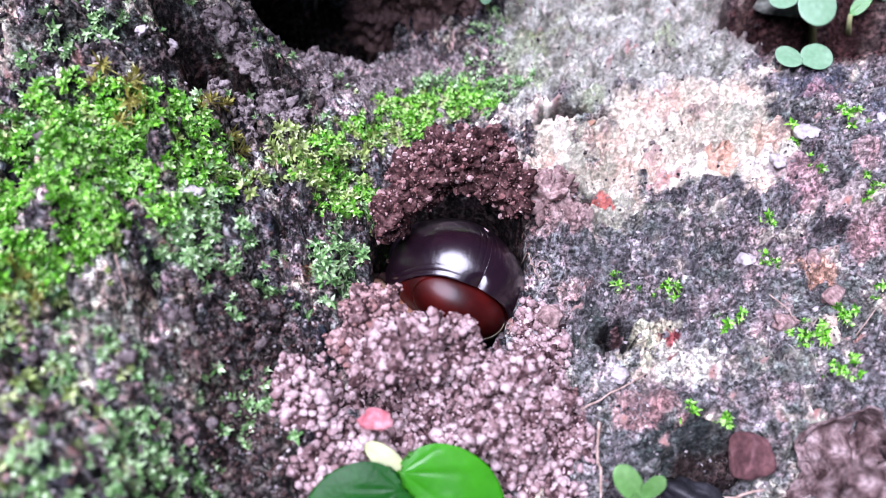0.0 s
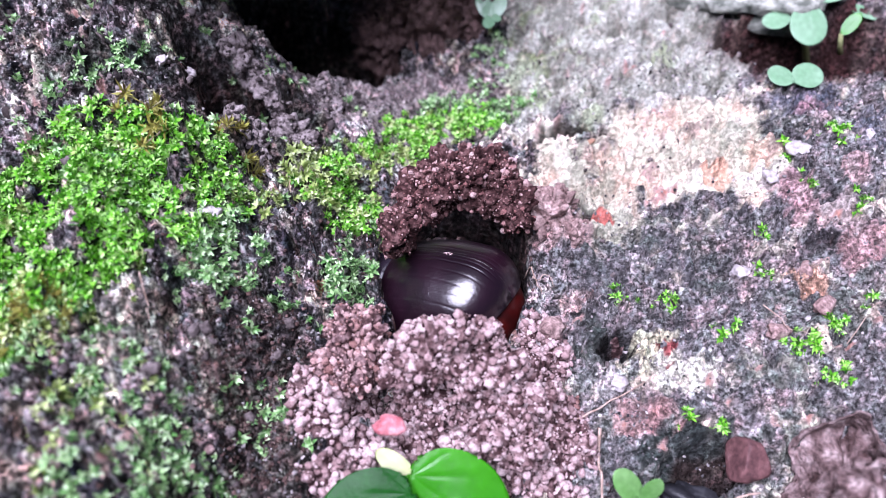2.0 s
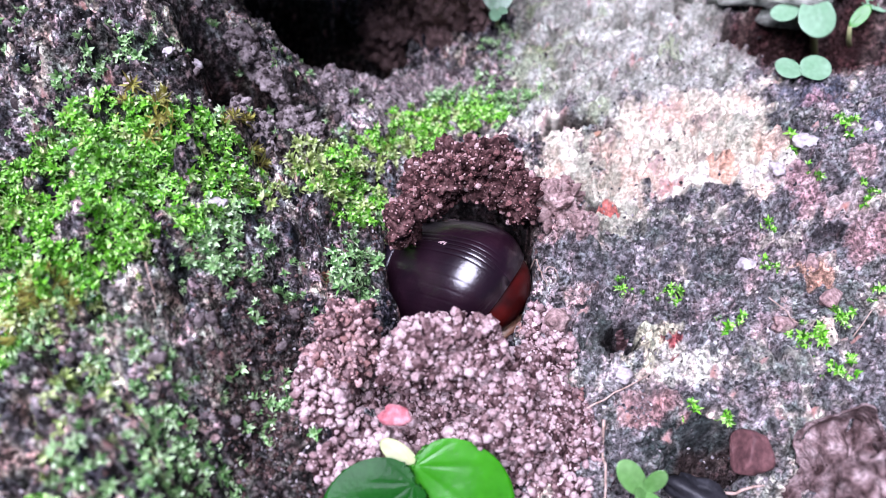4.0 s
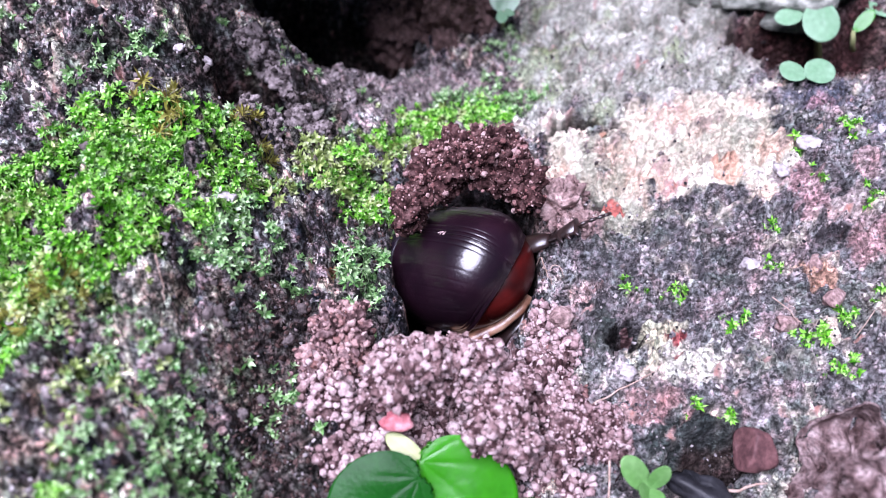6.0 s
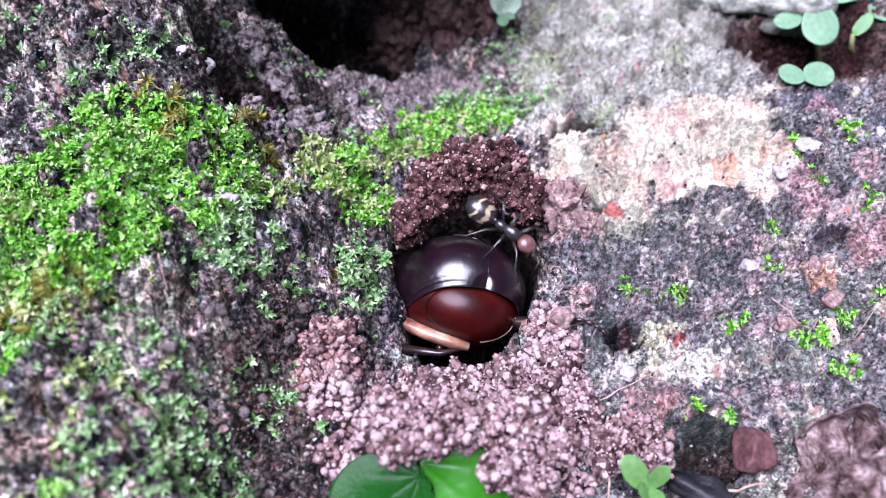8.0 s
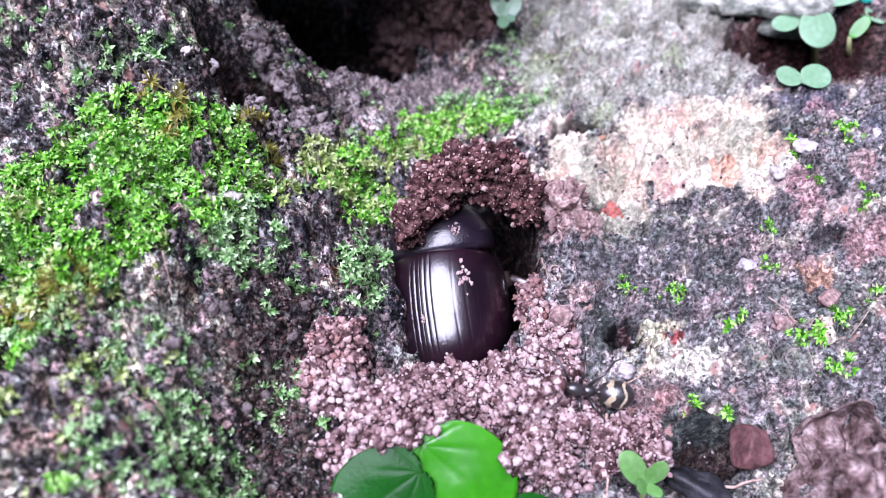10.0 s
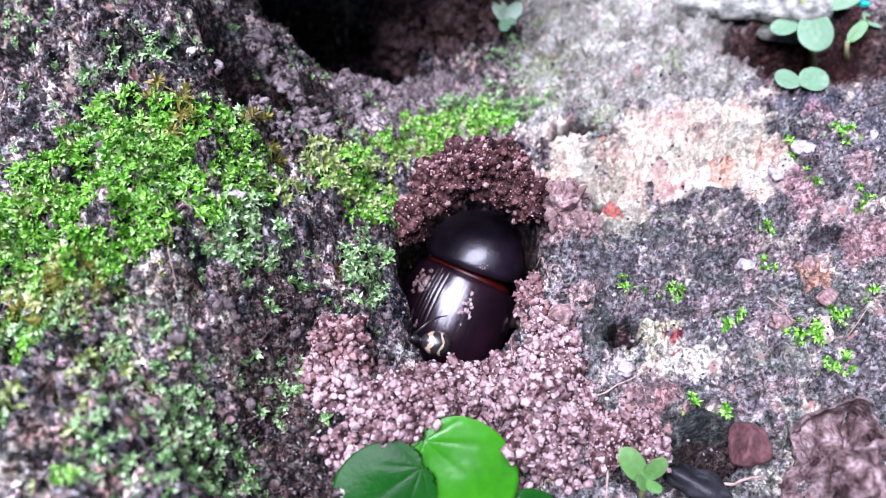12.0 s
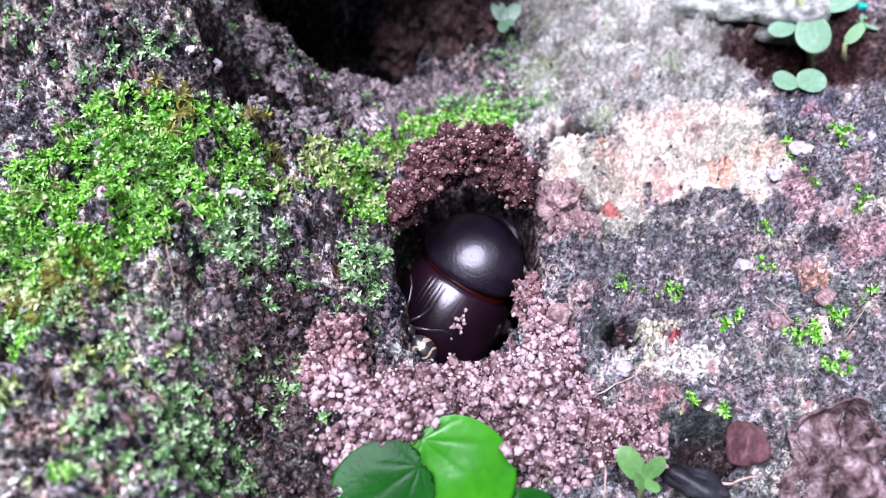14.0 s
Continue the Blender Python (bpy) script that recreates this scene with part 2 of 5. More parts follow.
def shell(name, stops, scale, rough, spec=0.6, coat=0.4, bump_scale=2600, relief_mm=0.02):
    m = grained(name, stops, scale, rough, spec, relief_mm, bump_scale, 0, 0.85)
    b = m.node_tree.nodes["Principled BSDF"]
    b.inputs["Coat Weight"].default_value, b.inputs["Coat Roughness"].default_value = coat, 0.19
    return m


GROUND = ground_material()
SOIL = grained("pinkish_loam", [(0.16, (0.100, 0.053, 0.051)), (0.35, (0.280, 0.180, 0.177)), (0.55, (0.455, 0.330, 0.327)), (0.76, (0.57, 0.45, 0.445)), (0.98, (0.70, 0.60, 0.59))], 420, 0.8, 0.16, 0.42, 2400, 0.42, 0.42)
RED_SOIL = grained("reddish_loam", [(0.16, (0.090, 0.037, 0.031)), (0.35, (0.245, 0.126, 0.113)), (0.55, (0.39, 0.248, 0.233)), (0.76, (0.51, 0.375, 0.355)), (0.98, (0.66, 0.54, 0.52))], 420, 0.8, 0.16, 0.42, 2400, 0.42, 0.42)
LOAM = grained("dark_red_loam", [(0.20, (0.050, 0.020, 0.019)), (0.40, (0.20, 0.090, 0.084)), (0.62, (0.38, 0.235, 0.222)), (0.94, (0.62, 0.47, 0.45))], 600, 0.8, 0.12, 0.5, 2600, 0.5, 0.3)
HUMUS = grained("black_humus", [(0.32, (0.014, 0.008, 0.007)), (0.5, (0.060, 0.036, 0.031)), (0.68, (0.17, 0.108, 0.098))], 500, 0.9, 0.1, 0.6, 1500, 0.3, 0.3)
# core loams: shade of the gaps between crumbs painted in as darker colour
SOIL_CORE = grained("gap_shade_loam", [(0.40, (0.040, 0.020, 0.020)), (0.50, (0.120, 0.068, 0.067)), (0.60, (0.24, 0.155, 0.153))], 700, 0.9, 0.1, 0.9, 1500, 0, 0.3)
LOAM_CORE = grained("gap_shade_dark_loam", [(0.38, (0.022, 0.009, 0.009)), (0.5, (0.060, 0.027, 0.026)), (0.62, (0.13, 0.070, 0.066))], 700, 0.9, 0.1, 0.9, 1500, 0, 0.3)
CRUST = grained("crumbly_crust", [(0.2, (0.022, 0.018, 0.018)), (0.42, (0.075, 0.060, 0.058)), (0.62, (0.165, 0.135, 0.132)), (0.85, (0.36, 0.31, 0.305))], 700, 0.85, 0.12, 0.5, 1800, 0.5, 0.3)
GRIT = grained("mixed_grit", [(0.16, (0.020, 0.019, 0.022)), (0.36, (0.085, 0.078, 0.082)), (0.60, (0.22, 0.195, 0.195)), (0.84, (0.38, 0.34, 0.335)), (0.98, (0.66, 0.63, 0.61))], 500, 0.7, 0.2, 0.1, 3000, 0.8)
MOSS = leafy("bright_moss", [(0.16, (0.018, 0.075, 0.006)), (0.36, (0.10, 0.37, 0.012)), (0.58, (0.24, 0.59, 0.045)), (0.86, (0.64, 0.86, 0.38))], 250, 0.4, 0.3)
BLUE_MOSS = leafy("bluish_moss", [(0.15, (0.020, 0.07, 0.020)), (0.36, (0.125, 0.29, 0.075)), (0.62, (0.36, 0.56, 0.24)), (0.90, (0.74, 0.86, 0.60))], 250)
YELLOW_MOSS = leafy("yellowish_moss", [(0.15, (0.05, 0.07, 0.01)), (0.36, (0.19, 0.28, 0.06)), (0.62, (0.42, 0.52, 0.17)), (0.90, (0.76, 0.80, 0.52))], 250)
DRY_MOSS = leafy("yellowed_moss", [(0.2, (0.08, 0.06, 0.012)), (0.5, (0.30, 0.28, 0.05)), (0.85, (0.50, 0.50, 0.14))], 250)
RUST_MOSS = leafy("rusty_dry_moss", [(0.2, (0.10, 0.04, 0.02)), (0.6, (0.30, 0.15, 0.09)), (0.9, (0.45, 0.28, 0.2))], 250)
LEAF = leafy("glossy_green_leaf", [(0.3, (0.020, 0.17, 0.002)), (0.6, (0.042, 0.27, 0.003)), (0.85, (0.085, 0.36, 0.006))], 60, 0.24, 0.45, 0.0, 0.30, 700)
DARK_LEAF = leafy("dark_green_leaf", [(0.3, (0.004, 0.042, 0.004)), (0.7, (0.010, 0.085, 0.008))], 90, 0.22, 0.10, 0.0, 0.15, 1400)
PALE_LEAF = leafy("pale_green_leaf", [(0.3, (0.14, 0.29, 0.15)), (0.7, (0.31, 0.47, 0.32))], 120, 0.3, 0.5, 0.0, 0.3, 900)
SPROUT_LEAF = leafy("young_green_leaf", [(0.3, (0.10, 0.28, 0.05)), (0.7, (0.28, 0.48, 0.20))], 120, 0.22, 0.3, 0.0, 0.3, 900)
STEM = leafy("pale_stem", [(0.3, (0.25, 0.30, 0.10)), (0.7, (0.40, 0.42, 0.2))], 200, 0.4, 0.4, 0.0, 0.2)
ROOT = grained("dry_root", [(0.3, (0.25, 0.16, 0.12)), (0.7, (0.5, 0.38, 0.32))], 700, 0.7)
DEAD = grained("dead_leaf_brown", [(0.32, (0.045, 0.024, 0.022)), (0.46, (0.15, 0.098, 0.094)), (0.58, (0.27, 0.195, 0.188)), (0.74, (0.46, 0.37, 0.355))], 420, 0.8, 0.15, 0.9, 1500, 0.0, 0.3)
RED_STONE = grained("red_stone", [(0.3, (0.055, 0.022, 0.024)), (0.6, (0.13, 0.058, 0.058)), (0.85, (0.24, 0.15, 0.15))], 300, 0.7, 0.3, 0.2, 1200)
RED_CHIP = grained("red_chip", [(0.3, (0.26, 0.06, 0.07)), (0.5, (0.46, 0.15, 0.17)), (0.7, (0.62, 0.36, 0.37))], 450, 0.55)
WHITE_STONE = grained("white_stone", [(0.3, (0.26, 0.23, 0.23)), (0.55, (0.42, 0.38, 0.38)), (0.8, (0.62, 0.58, 0.57))], 380, 0.6, 0.3, 0.15, 1500)
LICHEN_STONE = grained("lichened_stone", [(0.35, (0.10, 0.11, 0.09)), (0.5, (0.26, 0.27, 0.23)), (0.65, (0.46, 0.47, 0.40))], 330, 0.85, 0.1, 0.4, 1200)
PINK_STONE = grained("pink_stone", [(0.3, (0.11, 0.058, 0.054)), (0.46, (0.22, 0.140, 0.130)), (0.58, (0.33, 0.225, 0.208)), (0.75, (0.50, 0.38, 0.35))], 480, 0.8, 0.2, 0.5, 1800, 0.12, 0.3)
BLACK = grained("black_chip", [(0.3, (0.006, 0.006, 0.008)), (0.7, (0.03, 0.03, 0.035))], 300, 0.5)
TEAL = grained("turquoise_scrap", [(0.3, (0.01, 0.30, 0.24)), (0.7, (0.03, 0.5, 0.42))], 300, 0.4)
ELYTRA = shell("black_wing_case", [(0.3, (0.0050, 0.0020, 0.0042)), (0.7, (0.0125, 0.0036, 0.0080))], 150, 0.29, 0.42, 0.75, 1800, 0.07)
PRONOTUM = shell("black_neck_shield", [(0.3, (0.0048, 0.0032, 0.0062)), (0.7, (0.014, 0.0085, 0.016))], 300, 0.30, 0.40, 0.6, 2600, 0.22)
MAROON = shell("maroon_tail_plate", [(0.3, (0.016, 0.0012, 0.0010)), (0.7, (0.055, 0.0035, 0.0025))], 200, 0.38, 0.22, 0.10)
BELLY = shell("dark_brown_belly", [(0.3, (0.014, 0.004, 0.004)), (0.7, (0.040, 0.009, 0.007))], 300, 0.42, 0.5, 0.1)
LIMB = shell("black_limb", [(0.3, (0.006, 0.004, 0.004)), (0.7, (0.03, 0.014, 0.012))], 400, 0.35)
TAN = shell("tan_thigh", [(0.35, (0.09, 0.022, 0.014)), (0.52, (0.27, 0.135, 0.080)), (0.75, (0.46, 0.33, 0.23))], 300, 0.4)
ANT_RED = shell("red_brown_ant", [(0.3, (0.070, 0.028, 0.026)), (0.7, (0.19, 0.085, 0.078))], 700, 0.35)
ANT_BLACK = shell("black_ant", [(0.3, (0.008, 0.007, 0.007)), (0.7, (0.03, 0.025, 0.025))], 700, 0.35)
GOLD = shell("golden_down", [(0.3, (0.22, 0.17, 0.10)), (0.7, (0.42, 0.35, 0.24))], 900, 0.6)

# ---- the ground ----


def spaced(lo, hi, step, reach):
    """Even steps from lo to hi, then ever wider ones out to the reach."""
    mid = np.arange(lo, hi + step / 2, step)
    out, s = [], step
    while sum(out) < reach:
        s *= 1.22
        out.append(s)
    far = np.cumsum(out)
    return np.concatenate([(lo - far)[::-1], mid, mid[-1] + far])


def moss_cover(x, y):
    """How thick the bright moss grows, 0 to 1."""
    m = 1.1 * bump(x, y, -0.0565, 0.1035, 0.0130, 0.0075, -8) + 1.0 * bump(x, y, -0.0715, 0.0995, 0.0120, 0.0085)
    m = m + 1.0 * bump(x, y, -0.0440, 0.1090, 0.0080, 0.0070) + 0.9 * bump(x, y, -0.0500, 0.0920, 0.0100, 0.0060)
    m = m + 1.0 * bump(x, y, -0.0660, 0.0850, 0.0140, 0.0100) + 0.8 * bump(x, y, -0.0230, 0.1190, 0.0070, 0.0075)
    m = m + 0.9 * bump(x, y, -0.0165, 0.1160, 0.0045, 0.0060) + 0.65 * bump(x, y, 0.0045, 0.1455, 0.0110, 0.0060, 5)
    m = m + 0.7 * bump(x, y, -0.0080, 0.1400, 0.0090, 0.0050, 25) + 0.5 * bump(x, y, -0.0170, 0.1300, 0.0080, 0.0050, 35)
    m = m + 0.6 * bump(x, y, -0.0700, 0.0680, 0.0080, 0.0120) + 0.6 * bump(x, y, -0.0760, 0.0850, 0.0080, 0.0090) + 0.12 * bump(x, y, 0.0120, 0.1680, 0.0120, 0.0120)
    m = m + 0.3 * bump(x, y, -0.0540, 0.0470, 0.0140, 0.0080)
    return np.clip(m * (0.85 + 1.7 * fbm(x, y, 0.0055, 4, 21)), 0, 1)


def blue_cover(x, y):
    """How thick the bluish moss grows, 0 to 1."""
    m = 0.9 * bump(x, y, -0.0370, 0.0930, 0.0060, 0.0110) + 1.3 * bump(x, y, -0.0190, 0.0990, 0.0050, 0.0110)
    m = m + 0.7 * bump(x, y, -0.0380, 0.0840, 0.0100, 0.0060) + 0.55 * bump(x, y, -0.0500, 0.0620, 0.0180, 0.0140)
    m = m + 0.5 * bump(x, y, -0.0650, 0.1240, 0.0240, 0.0100) + 0.5 * bump(x, y, -0.0240, 0.1430, 0.0060, 0.0040) + 0.5 * bump(x, y, -0.0400, 0.0540, 0.0080, 0.0080)
    m = m + 1.3 * bump(x, y, 0.0045, 0.1475, 0.0120, 0.0070, 5) + 0.5 * bump(x, y, 0.0120, 0.1680, 0.0120, 0.0120)
    return np.clip(m * (0.72 + 1.4 * fbm(x, y, 0.006, 4, 31)), 0, 1)


def lay(base, mask, colour):
    return base + (np.asarray(colour) - base) * np.clip(mask, 0, 1)[..., None]


def tints(x, y):
    """Base colour of the ground (loam, black algae, lime crust, laterite, moss felt), with shade painted into its
    hollows, and how strongly it is mottled.
    """
    n1, n2, n3 = fbm(x, y, 0.012, 4, 41), fbm(x, y, 0.005, 4, 42), fbm(x, y, 0.0025, 3, 43)
    n4, n5, n6 = fbm(x, y, 0.010, 4, 44), fbm(x, y, 0.007, 4, 45), fbm(x, y, 0.0030, 4, 46)
    c = np.ones(x.shape + (3,)) * np.array((0.200, 0.176, 0.176))
    c = lay(c, ss(n1 + 0.5 * n2, 0.0, 0.45), (0.35, 0.315, 0.310))
    c = lay(c, ss(n2 + 0.4 * n3, 0.22, 0.5), (0.56, 0.51, 0.48))
    c = lay(c, 0.8 * ss(n4 + 0.5 * n3, 0.25, 0.55), (0.32, 0.25, 0.20))
    c = lay(c, ss(-n2 - 0.5 * n3, 0.16, 0.5), (0.034, 0.036, 0.044))
    # yellowish felt low on the bank, dark algae high on it
    low = ss(-x, 0.022, 0.040) * (1 - ss(y, 0.066, 0.090))
    c = lay(c, 0.55 * low * ss(n1 + 0.6 * n6, -0.1, 0.4), (0.33, 0.34, 0.20))
    high = ss(-x, 0.020, 0.040) * ss(y, 0.112, 0.122)
    c = lay(c, 0.92 * high * ss(n5 + 0.8 * n3, -0.55, -0.02), (0.060, 0.055, 0.052))
    # grey crust of the rock on the right
    right = ss(x + 0.004 * n2, 0.012, 0.024)
    c = lay(c, right, (0.178, 0.166, 0.166))
    c = lay(c, right * 0.8 * ss(n1 + 0.6 * n6, -0.05, 0.35), (0.265, 0.252, 0.250))
    c = lay(c, right * 0.6 * ss(n4 + 0.5 * n6, 0.10, 0.45), (0.155, 0.178, 0.150))
    c = lay(c, right * 0.55 * ss(n5 + 0.5 * n3, 0.12, 0.5), (0.31, 0.240, 0.235))
    c = lay(c, right * 0.6 * ss(-n2 - 0.5 * n3, 0.24, 0.55), (0.070, 0.067, 0.070))
    c = lay(c, right * 0.5 * ss(n6 + 0.3 * n2, 0.35, 0.6), (0.44, 0.41, 0.40))
    mottle = 0.85 - 0.33 * right
    # pale lime and peach crust behind the burrow
    wx, wy = x + 0.008 * n1 + 0.003 * n3, y + 0.007 * n4 + 0.003 * n2
    pale = np.maximum.reduce([pit(wx, wy, cx, cy, rx, ry, turn, 0.6) for cx, cy, rx, ry, turn in (
        (0.027, 0.122, 0.0105, 0.0085, -20), (0.043, 0.1255, 0.0155, 0.0090, 8), (0.0565, 0.1225, 0.0085, 0.0085, 40), (0.0235, 0.1310, 0.0070, 0.0100, 0), (0.047, 0.135, 0.018, 0.007, 5))])
    hold = ss(pale + 0.6 * n2 + 0.35 * n3 + 0.25 * n6, 0.08, 0.72)
    c = lay(c, hold, (0.64, 0.565, 0.440))
    c = lay(c, hold * ss(n2 + 0.5 * n6, -0.05, 0.3), (0.80, 0.745, 0.61))
    c = lay(c, 0.65 * hold * ss(-n5 + 0.5 * n6, 0.08, 0.42), (0.62, 0.40, 0.300))
    c = lay(c, 0.8 * hold * ss(n4 - 0.4 * n6, 0.15, 0.45), (0.36, 0.36, 0.275))
    c = lay(c, 0.8 * hold * ss(-n2 + 0.7 * n6, 0.34, 0.6), (0.27, 0.22, 0.19))
    back = ss(wy, 0.134, 0.150) * ss(wx, 0.004, 0.022) * (1 - ss(wx, 0.058, 0.070))
    rear = ss(back + 0.3 * n2, 0.3, 0.7)
    c = lay(c, rear, (0.36, 0.355, 0.30))
    c = lay(c, rear * ss(n2 + 0.4 * n6, 0.0, 0.35), (0.52, 0.515, 0.45))
    c = lay(c, 0.8 * rear * ss(-n2 + 0.4 * n3, 0.12, 0.4), (0.15, 0.145, 0.115))
    c = lay(c, 0.55 * rear * ss(n4 + 0.4 * n6, 0.2, 0.5), (0.24, 0.31, 0.13))
    mottle = mottle * (1 - 0.55 * np.maximum(hold, rear))
    # lichen, laterite and algae stains on the rock: place and half-widths in mm, strength, colour
    for cx, cy, rx, ry, k, tone in (
            (49.0, 110.8, 9.0, 2.6, 0.30, (0.090, 0.088, 0.098)), (38.2, 109.0, 6.0, 2.6, 0.35, (0.080, 0.078, 0.088)), (29.6, 101.5, 5.0, 5.5, 0.35, (0.070, 0.072, 0.080)),
            (42.7, 103.0, 7.0, 3.0, 0.4, (0.075, 0.076, 0.092)), (70.3, 103.4, 4.5, 1.8, 0.7, (0.035, 0.028, 0.030)), (39.8, 69.5, 8.0, 3.4, 0.9, (0.040, 0.048, 0.046)),
            (76.0, 138.0, 9.0, 5.0, 0.8, (0.090, 0.094, 0.125)), (27.0, 88.0, 2.6, 3.2, 0.7, (0.050, 0.062, 0.052)), (92.0, 128.0, 12.0, 6.0, 0.7, (0.10, 0.104, 0.135)), (58.0, 82.0, 6.0, 3.5, 0.6, (0.085, 0.105, 0.090)),
            (67.0, 114.0, 4.5, 5.0, 0.75, (0.44, 0.270, 0.275)), (75.0, 109.0, 4.5, 3.5, 0.7, (0.46, 0.33, 0.31)), (79.0, 103.0, 7.0, 3.2, 0.7, (0.42, 0.245, 0.240)), (75.6, 135.5, 5.0, 2.4, 0.6, (0.36, 0.21, 0.23)),
            (58.4, 89.4, 3.2, 2.6, 0.6, (0.42, 0.31, 0.31)), (80.0, 116.5, 4.0, 2.5, 0.6, (0.42, 0.27, 0.26)), (45.7, 90.4, 3.2, 2.2, 0.5, (0.36, 0.27, 0.27)), (66.9, 96.6, 3.0, 3.0, 0.8, (0.50, 0.29, 0.20)),
            (24.8, 95.6, 3.4, 2.4, 0.6, (0.42, 0.29, 0.27)), (34.4, 73.9, 5.0, 3.2, 0.7, (0.38, 0.20, 0.19)), (33.0, 77.0, 4.0, 3.5, 0.4, (0.30, 0.22, 0.22)),
            (36.1, 86.1, 4.4, 3.0, 0.95, (0.60, 0.57, 0.40)), (41.7, 81.0, 4.8, 4.0, 0.97, (0.72, 0.69, 0.58)), (30.5, 81.0, 2.6, 2.2, 0.8, (0.42, 0.39, 0.38)), (25.0, 75.9, 2.2, 1.8, 0.8, (0.44, 0.37, 0.37)),
            (35.9, 105.0, 2.0, 1.9, 0.8, (0.52, 0.47, 0.47)), (63.2, 117.4, 2.2, 2.0, 0.7, (0.52, 0.45, 0.45)), (74.8, 111.4, 3.4, 2.0, 0.7, (0.55, 0.46, 0.43)), (53.1, 71.7, 2.8, 1.4, 0.8, (0.46, 0.40, 0.41)),
            (41.0, 85.4, 1.5, 1.6, 0.95, (0.24, 0.045, 0.050)), (29.6, 116.3, 2.4, 1.8, 0.95, (0.46, 0.135, 0.110)), (53.0, 121.0, 3.0, 2.5, 0.7, (0.62, 0.33, 0.22))):
        m = ss(pit(wx - 0.0055 * n1, wy - 0.0050 * n4, cx / 1000, cy / 1000, rx / 1000, ry / 1000, 12, 0.55) + 0.55 * n6 + 0.2 * n3, 0.28, 0.66)
        c = lay(c, k * m, tone)
        mottle = mottle * (1 - 0.15 * m)
    # laterite lip to the right of the burrow's mouth
    lip = pit(wx, wy, 0.0200, 0.1135, 0.0072, 0.0070, 15, 0.4) + 0.5 * n3
    c = lay(c, ss(lip, 0.35, 0.7), (0.42, 0.295, 0.275))
    # small pit and crack: their shade is painted into the colour
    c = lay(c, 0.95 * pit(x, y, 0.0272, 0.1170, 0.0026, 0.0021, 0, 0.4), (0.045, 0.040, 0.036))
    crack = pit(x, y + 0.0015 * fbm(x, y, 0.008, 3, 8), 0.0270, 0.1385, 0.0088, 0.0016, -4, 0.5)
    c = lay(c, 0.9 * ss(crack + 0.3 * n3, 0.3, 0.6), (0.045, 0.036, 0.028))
    # brown damp loam round the hollows and the burrow; beside the heap it also paints the furrow's shade
    loam = pit(x, y, -0.004, 0.103, 0.019, 0.024, 0, 0.3) * (1 - ss(x, 0.008, 0.016)) * 0.4
    loam = loam + pit(x, y, -0.033, 0.130, 0.008, 0.009, 0, 0.4) + 1.1 * pit(x, y, -0.0285, 0.068, 0.0085, 0.022, 8, 0.4)
    c = lay(c, 0.85 * ss(loam + 0.35 * n2, 0.25, 0.85), (0.050, 0.042, 0.036))
    tan = pit(wx, wy, -0.010, 0.151, 0.024, 0.011, 14, 0.4)
    c = lay(c, 0.8 * ss(tan + 0.4 * n2, 0.20, 0.65), (0.36, 0.295, 0.285))
    mottle = mottle * (1 - 0.45 * ss(tan, 0.25, 0.75))
    c = lay(c, 0.7 * ss(tan, 0.25, 0.75) * ss(n6 + 0.4 * n2, 0.05, 0.4), (0.48, 0.40, 0.37))
    # burrow's inner shade painted in, slightly wider than its mouth
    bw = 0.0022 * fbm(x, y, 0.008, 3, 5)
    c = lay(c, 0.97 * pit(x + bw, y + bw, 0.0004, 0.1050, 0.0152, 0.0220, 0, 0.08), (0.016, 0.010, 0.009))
    # reddish soil of the recess, darkened to paint the shade inside it
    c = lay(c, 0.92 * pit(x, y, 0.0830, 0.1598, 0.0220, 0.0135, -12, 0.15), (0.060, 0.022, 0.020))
    # shade of the deep hollows, painted as near-black earth
    shade_mask = 0.7 * pit(x, y, 0.0440, 0.0668, 0.0075, 0.0030, 12, 0.3)
    shade_mask = shade_mask + pit(x, y, -0.0450, 0.1330, 0.0085, 0.0115, 20, 0.3) + pit(x, y, -0.0320, 0.1290, 0.0060, 0.0032, 5, 0.3) + pit(x, y, -0.0330, 0.1670, 0.0170, 0.0155, 8, 0.3)
    c = lay(c, 0.9 * ss(shade_mask + 0.2 * n3, 0.2, 0.7), (0.040, 0.026, 0.023))
    # shade of the narrow hole in the rock, painted just past its rim
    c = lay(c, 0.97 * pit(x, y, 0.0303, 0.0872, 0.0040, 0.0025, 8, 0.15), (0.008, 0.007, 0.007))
    # greenish felt under the moss, darkened to paint shaded gaps between the shoots
    c = lay(c, 0.7 * ss(moss_cover(x, y), 0.15, 0.6), (0.020, 0.040, 0.008))
    c = lay(c, 0.5 * ss(blue_cover(x, y), 0.2, 0.6), (0.035, 0.050, 0.032))
    return np.concatenate([c, mottle[..., None]], -1)


def build_ground():
    xs, ys = spaced(-0.110, 0.112, 0.00034, 0.7), spaced(0.030, 0.206, 0.00034, 0.7)
    gx, gy = np.meshgrid(xs, ys)
    gz = relief(gx, gy)
    ny, nx = gx.shape
    k = (np.arange(ny - 1)[:, None] * nx + np.arange(nx - 1)[None]).ravel()
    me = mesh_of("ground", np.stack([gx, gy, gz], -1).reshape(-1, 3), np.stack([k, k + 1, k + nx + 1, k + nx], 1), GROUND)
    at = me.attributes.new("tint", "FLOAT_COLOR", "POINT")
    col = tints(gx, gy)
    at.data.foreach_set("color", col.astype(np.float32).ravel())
    ob = new("ground", me)
    tagged(ob, "rough damp earth and stone crusted with algae and lichen", "ground", kind="structure")


build_ground()

# ---- shapes for the things ----


